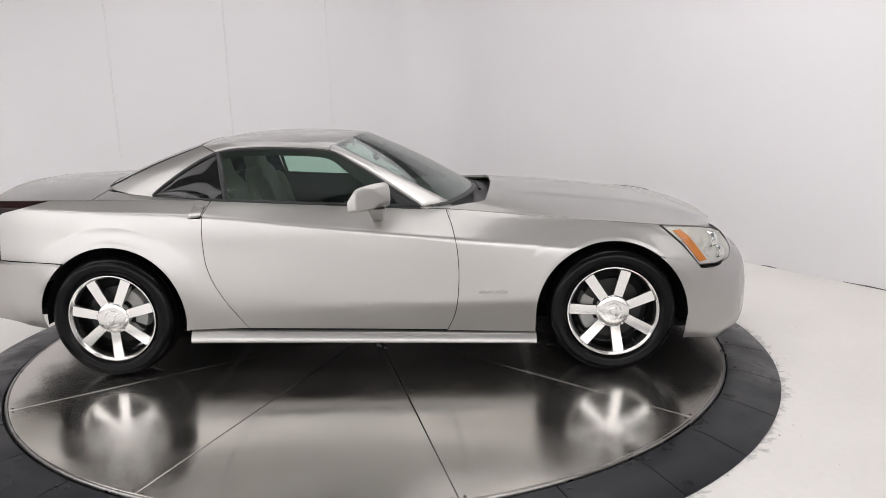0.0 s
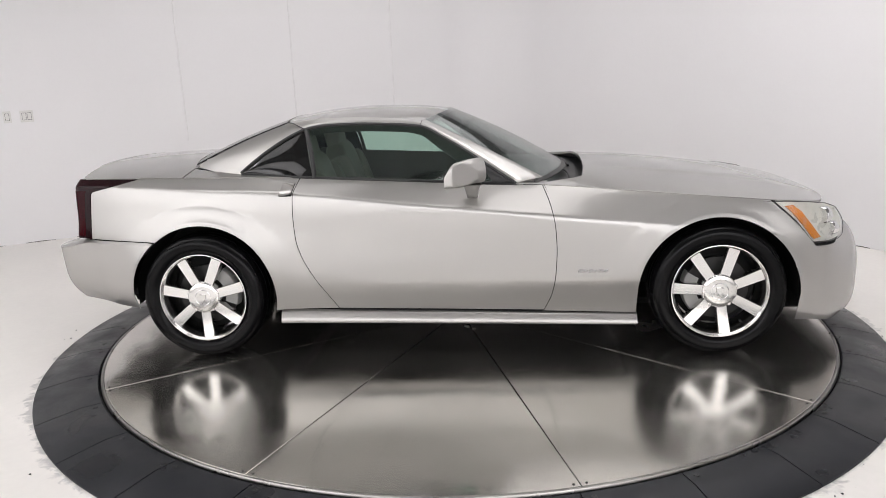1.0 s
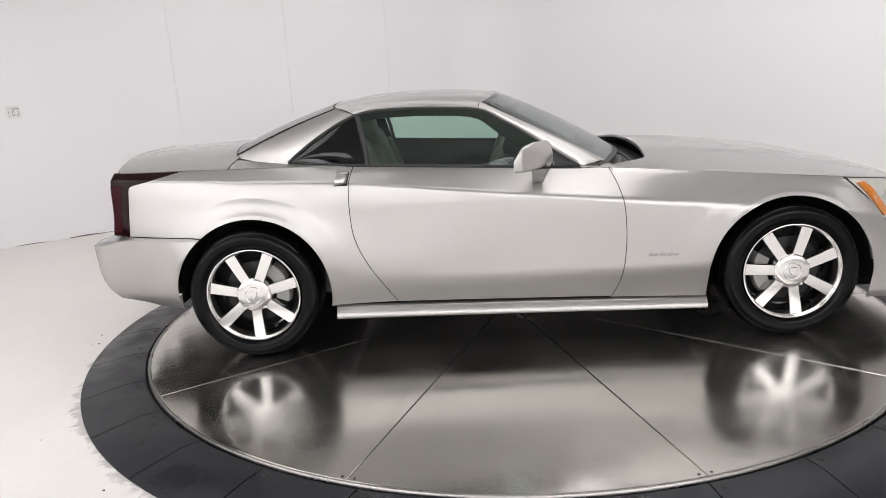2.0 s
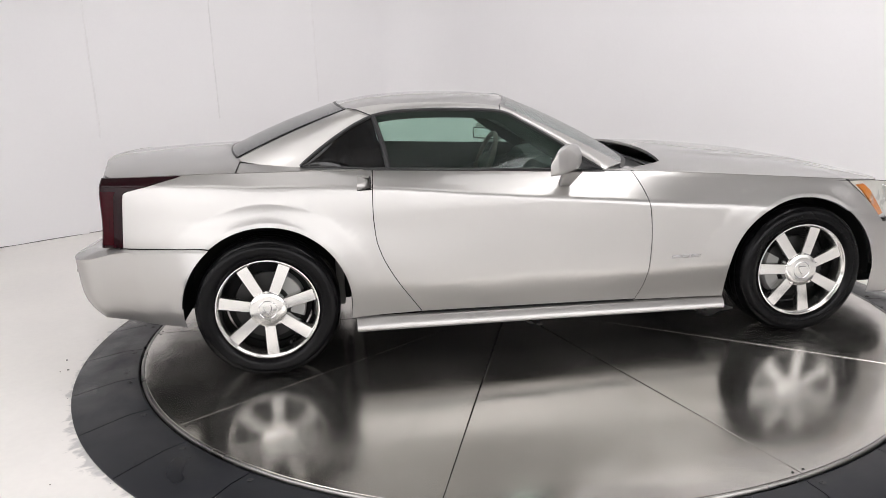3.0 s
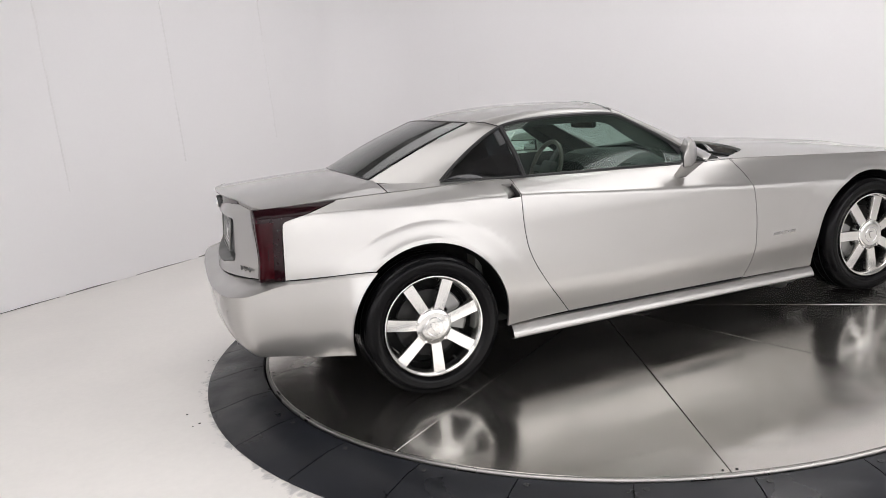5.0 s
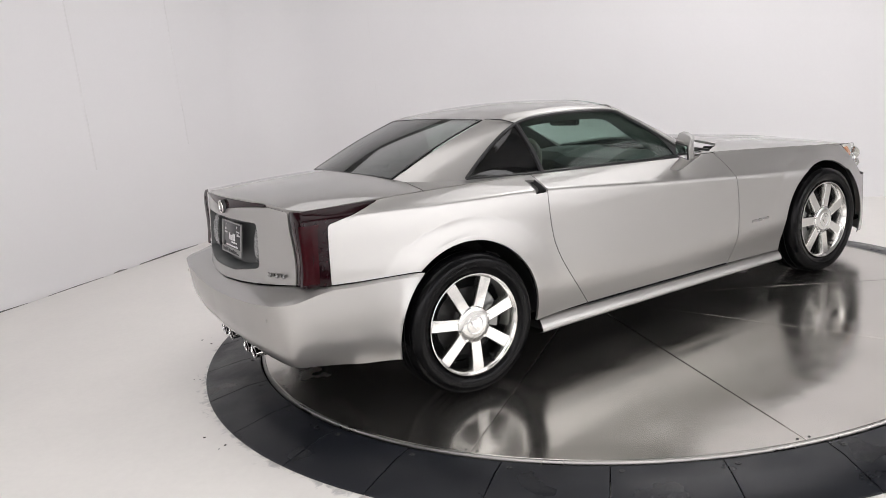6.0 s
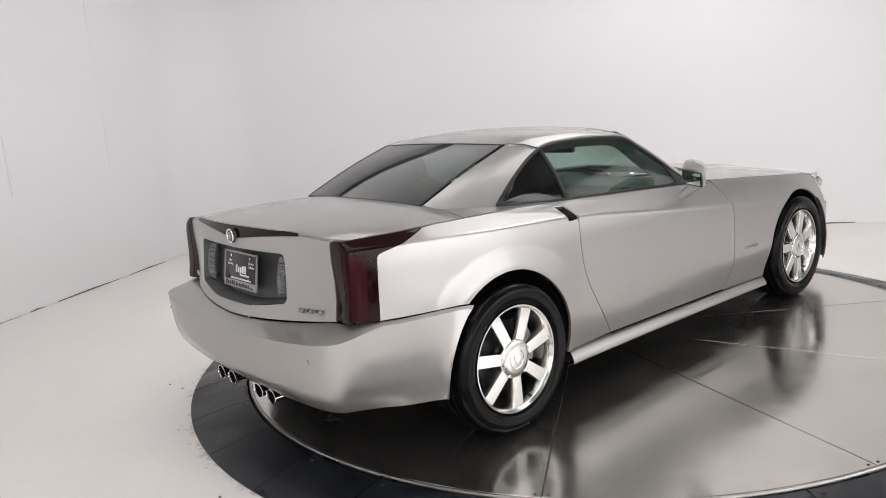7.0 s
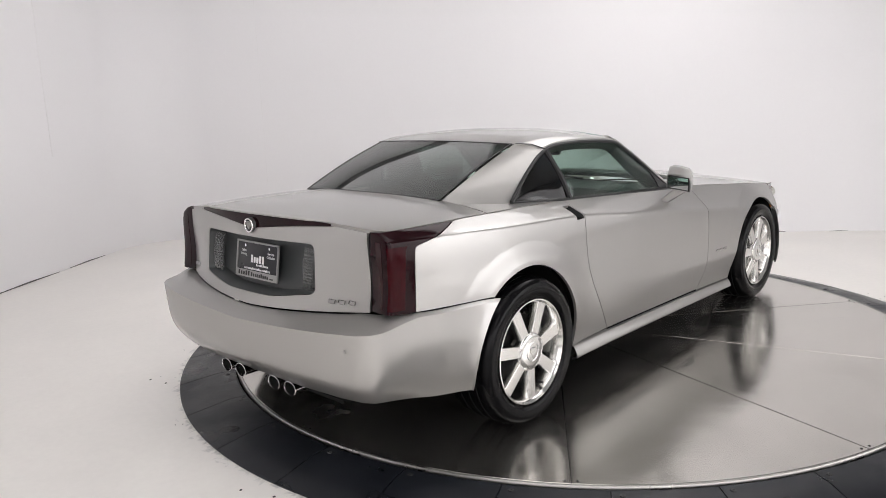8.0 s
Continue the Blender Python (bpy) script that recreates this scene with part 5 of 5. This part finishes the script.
def dash(u, v):
    y = lerp(-0.68, 0.68, u)
    prof = [(0.60, 0.865), (0.45, 0.878), (0.30, 0.885), (0.20, 0.870), (0.16, 0.82), (0.17, 0.72), (0.24, 0.60), (0.3, 0.45)]
    t = v * 7
    i = min(int(t), 6)
    x, z = lerp(prof[i][0], prof[i + 1][0], t - i), lerp(prof[i][1], prof[i + 1][1], t - i)
    hump = 0.03 * smooth((0.22 - abs(y - 0.36)) / 0.1) * smooth((z - 0.7) / 0.1)
    return (x - 0.25 * 0.2 * (1 - (y / 0.7) ** 2), y, z + hump - 0.012 * (y / 0.68) ** 2)


loft(bm, dash, 28, 21, 0.02)
part("dashboard", bm, DASH, car, "dark grey dashboard")
for s in (-1, 1):
    bm = bmesh.new()
    loft(bm, lambda u, v: (lerp(-0.85, 0.44, u), s * (lerp(0.685, 0.70, v) - 0.03 * math.sin(math.pi * v)), lerp(lerp(0.948, 0.887, u), 0.28, v)), 16, 8, 0.02)
    part("door_trim", bm, DASH, car)
    bm = bmesh.new()
    box(bm, -0.55, 0.0, s * 0.60, s * 0.68, 0.62, 0.67, 0.02)
    part("armrest", bm, LEATHER, car)
    # seats
    seat_bm = bmesh.new()

    def blob(bm, c, size, tilt, pinch=0.0, cuts=5):
        b2 = bmesh.new()
        box(b2, -size[0] / 2, size[0] / 2, -size[1] / 2, size[1] / 2, -size[2] / 2, size[2] / 2)
        bmesh.ops.subdivide_edges(b2, edges=b2.edges[:], cuts=cuts, use_grid_fill=True)
        for v in b2.verts:
            q = Vector((v.co.x / size[0] * 2, v.co.y / size[1] * 2, v.co.z / size[2] * 2))
            r = (abs(q.x) ** 5 + abs(q.y) ** 5 + abs(q.z) ** 5) ** 0.2
            q /= max(r, 1e-6) / max(abs(q.x), abs(q.y), abs(q.z), 1e-6)
            v.co = Vector((q.x * size[0] / 2, q.y * size[1] / 2 * (1 - pinch * (q.z * 0.5 + 0.5)), q.z * size[2] / 2))
        bmesh.ops.transform(b2, matrix=Matrix.Translation((c[0] - 0.09, c[1], c[2])) @ Matrix.Rotation(radians(tilt), 4, "Y"), verts=b2.verts)
        tmp = bpy.data.meshes.new("t")
        b2.to_mesh(tmp)
        b2.free()
        bm.from_mesh(tmp)
        bpy.data.meshes.remove(tmp)
    blob(seat_bm, (-0.34, s * 0.36, 0.50), (0.52, 0.48, 0.16), -4)
    cushion = part("seat", seat_bm, LEATHER, car, "beige leather bucket seat")
    bm = bmesh.new()
    blob(bm, (-0.68, s * 0.36, 0.77), (0.15, 0.48, 0.56), -18, 0.22)
    for q in (-1, 1):
        blob(bm, (-0.645, s * 0.36 + q * 0.19, 0.74), (0.16, 0.10, 0.46), -18, 0.1)
    part("backrest", bm, LEATHER, cushion)
    bm = bmesh.new()
    blob(bm, (-0.775, s * 0.36, 1.085), (0.10, 0.26, 0.17), -12, 0.15)
    part("headrest", bm, LEATHER, cushion)
    bm = bmesh.new()
    blob(bm, (-0.80, s * 0.36, 0.76), (0.06, 0.44, 0.50), -18, 0.2)
    part("seat_shell", bm, DASH, cushion)
    # belt
    bm = bmesh.new()
    pts = [(-0.89, s * 0.55, 0.97), (-0.79, s * 0.53, 0.92), (-0.67, s * 0.50, 0.70), (-0.59, s * 0.50, 0.5)]
    ribbon(bm, pts, [(0.4, -s, 0.3)] * 4, 0.045)
    part("seat_belt", bm, TRIM, car)
# steering wheel
bm = bmesh.new()
ringm = Matrix.Translation((-0.06, 0.36, 0.82)) @ Matrix.Rotation(radians(-68), 4, "Y")
lathe(bm, [(0.185 + 0.015 * math.cos(a), 0.015 * math.sin(a)) for a in lin(0, 2 * math.pi, 9)[:-1]], 40, axis="z", closed=True)
bmesh.ops.transform(bm, matrix=ringm, verts=bm.verts)
swheel = part("steering_wheel", bm, WOOD, car, "grey leather steering wheel")
bm = bmesh.new()
box(bm, -0.06, 0.06, -0.07, 0.07, -0.05, 0.01, 0.02)
for a in (90, 210, 330):
    box(bm, 0.0, 0.18, -0.02, 0.02, -0.02, 0.0, 0.006, Matrix.Rotation(radians(a), 4, "Z"))
bmesh.ops.transform(bm, matrix=ringm, verts=bm.verts)
part("wheel_hub", bm, TRIM, swheel)
# rear-view mirror and sun visors
bm = bmesh.new()
box(bm, 0.010, 0.048, -0.13, 0.13, 1.085, 1.170, 0.016)
tube(bm, [(0.05, 0, 1.15), (0.09, 0, 1.185)], 0.01, 8)
part("rear_view_mirror", bm, BLACK, car)
for s in (-1, 1):
    bm = bmesh.new()
    box(bm, -0.33, -0.16, s * 0.16, s * 0.50, 1.185, 1.200, 0.006)
    part("sun_visor", bm, TRIM, car)
for y in (-0.30, 0.0, 0.30):
    bm = bmesh.new()
    box(bm, -0.165, -0.115, y - 0.05, y + 0.05, 1.188, 1.215, 0.008)
    tube(bm, [(-0.13, y - 0.02, 1.192), (-0.125, y, 1.172), (-0.13, y + 0.02, 1.192)], 0.005, 6)
    part("roof_latch", bm, BLACK, car)
bm = bmesh.new()
loft(bm, lambda u, v: Vector(roof(0.03 + 0.94 * u, 0.02 + 0.96 * v)) + Vector((0, 0, -0.03)), 20, 20, -0.006)
part("headliner", bm, TRIM, car)

# ---- badges and the plate ----


def bars(name, spots, mat, parent, m, depth=0.004):
    bm = bmesh.new()
    for a0, a1, b0, b1 in spots:
        box(bm, -depth, 0.001, a0, a1, b0, b1, 0.001, m, seg=1)
    return part(name, bm, mat, parent)


BADGE = surface("badge_chrome", (0.38, 0.38, 0.38), 0.16, 1.0, 0.05)
for s in (-1, 1):
    # three-piece model badge on the fender, as plain slanted plates
    for x0, x1 in ((0.642, 0.688), (0.695, 0.732), (0.739, 0.790)):
        bm = bmesh.new()
        for q in box(bm, x0, x1, 0, 0.004, 0.4445, 0.4590, 0.0012, seg=1):
            q.co.x += 0.5 * (q.co.z - 0.45)
        bmesh.ops.transform(bm, matrix=Matrix.Translation((0, s * side_y((x0 + x1) / 2, 0.452) - (0.003 if s < 0 else 0.001), 0)), verts=bm.verts)
        part("side_badge", bm, BADGE, car)
for y0, w, n, name in ((-0.60, 0.135, 3, "model_badge"), (0.545, 0.075, 2, "small_badge")):
    z0 = 0.672 if y0 < 0 else 0.69
    for k in range(n):
        ya, yb = y0 + w * k / n + 0.003, y0 + w * (k + 1) / n - 0.003
        bm = bmesh.new()
        xx = face_x((ya + yb) / 2, z0)
        for q in box(bm, xx - 0.005, xx + 0.002, ya, yb, z0, z0 + 0.018, 0.0015, seg=1):
            q.co.y -= 0.4 * (q.co.z - z0)
        part(name, bm, BADGE, car)

plate = tagged(new("licence_plate"), "black dealer plate in a grey frame, screwed into the recess", "licence plate")
plate.matrix_world = Matrix.Translation((-2.131, 0.0, 0.790)) @ Matrix.Rotation(radians(9), 4, "Y")
bm = bmesh.new()
box(bm, -0.004, 0.0, -0.150, 0.150, -0.076, 0.076, 0.002)
part("plate_sheet", bm, PLATE_BLACK, plate)
bm = bmesh.new()
for y0, y1, z0, z1 in ((-0.157, 0.157, 0.072, 0.080), (-0.157, 0.157, -0.082, -0.050), (-0.157, -0.150, -0.0495, 0.0715), (0.150, 0.157, -0.0495, 0.0715)):
    box(bm, -0.009, 0.001, y0, y1, z0, z1, 0.002)
part("plate_frame", bm, FRAME_GREY, plate, "grey plastic plate frame")
for y in (-0.09, 0.09):
    bm = bmesh.new()
    lathe(bm, [(0.006, 0.0), (0.006, -0.003), (0.0, -0.004)], 14, axis="x")
    bmesh.ops.translate(bm, vec=(-0.004, y, 0.058), verts=bm.verts)
    part("plate_screw", bm, CHROME, plate)
# bars for the dealer's name
def letters(y0, y1, z0, h, n, seed, tall=()):
    """A run of plain upright bars as wide as n letters."""
    rnd, out, w = random.Random(seed), [], (y1 - y0) / n
    for k in range(n):
        a = y0 + w * k
        out.append((a + 0.08 * w, a + w * rnd.uniform(0.70, 0.86), z0, z0 + h * (1.0 if k in tall else 0.76)))
    return out


bars("name_bar", letters(-0.052, 0.052, -0.014, 0.034, 5, 1, (4, 1, 0)), LETTER, plate, Matrix.Translation((-0.0042, 0, 0)), 0.001)
bars("small_bar", letters(-0.082, 0.008, -0.027, 0.011, 9, 2, (8, 3)), LETTER, plate, Matrix.Translation((-0.0042, 0, 0)), 0.001)
bars("address_bar", letters(-0.098, 0.098, -0.046, 0.011, 22, 3, (2, 9, 14)), LETTER, plate, Matrix.Translation((-0.0042, 0, 0)), 0.001)
bars("frame_bar", letters(0.045, 0.138, -0.074, 0.020, 5, 4, (4, 1, 0)) + letters(-0.095, 0.038, -0.074, 0.018, 9, 5, (8, 3)) + letters(-0.130, -0.100, -0.074, 0.009, 4, 6), BLACK, plate, Matrix.Translation((-0.0092, 0, 0)), 0.001)
for word, y, z in (("Sales", 0.102, 0.031), ("Leasing", 0.102, 0.015), ("Service", -0.100, 0.031), ("Collision", -0.100, 0.015)):
    cu = bpy.data.curves.new("word", "FONT")
    cu.body, cu.size, cu.align_x, cu.extrude = word, 0.0165, "CENTER", 0.0003
    tmp = bpy.data.objects.new("word", cu)
    me = bpy.data.meshes.new_from_object(tmp)
    bpy.data.objects.remove(tmp)
    ob = link("word", me, LETTER, plate, soft=False)
    ob.matrix_local = Matrix.Translation((-0.0046, y, z)) @ Matrix(((0, 0, -1, 0), (-1, 0, 0, 0), (0, 1, 0, 0), (0, 0, 0, 1)))

# ---- wall switches ----
S_V = Vector((V.x, V.y))


def wall_spot(along, z, out=0.0):
    p = room(along, 0.0) + S_V * out
    return Matrix.Translation((p.x, p.y, z)) @ Matrix.Rotation(math.atan2(S_V.y, S_V.x), 4, "Z")


for along, gangs in ((5.69, 2), (5.86, 1)):
    sw = tagged(new("light_switch"), "white wall switch plate with grey rockers", "light switch", "wall switches")
    sw.matrix_world = wall_spot(along, 1.207)
    w = 0.012 + 0.023 * gangs
    bm = bmesh.new()
    box(bm, -0.002, 0.006, -w, w, -0.057, 0.057, 0.003)
    part("switch_plate", bm, WHITE_PLASTIC, sw)
    for g in range(gangs):
        c = (g - (gangs - 1) / 2) * 0.046
        bm = bmesh.new()
        box(bm, 0.006, 0.0068, c - 0.0185, c + 0.0185, -0.035, 0.035, 0.0)
        part("rocker_gap", bm, GREY_PLASTIC, sw, soft=False)
        bm = bmesh.new()
        box(bm, 0.006, 0.010, c - 0.016, c + 0.016, -0.032, 0.032, 0.002)
        part("rocker", bm, WHITE_PLASTIC, sw)
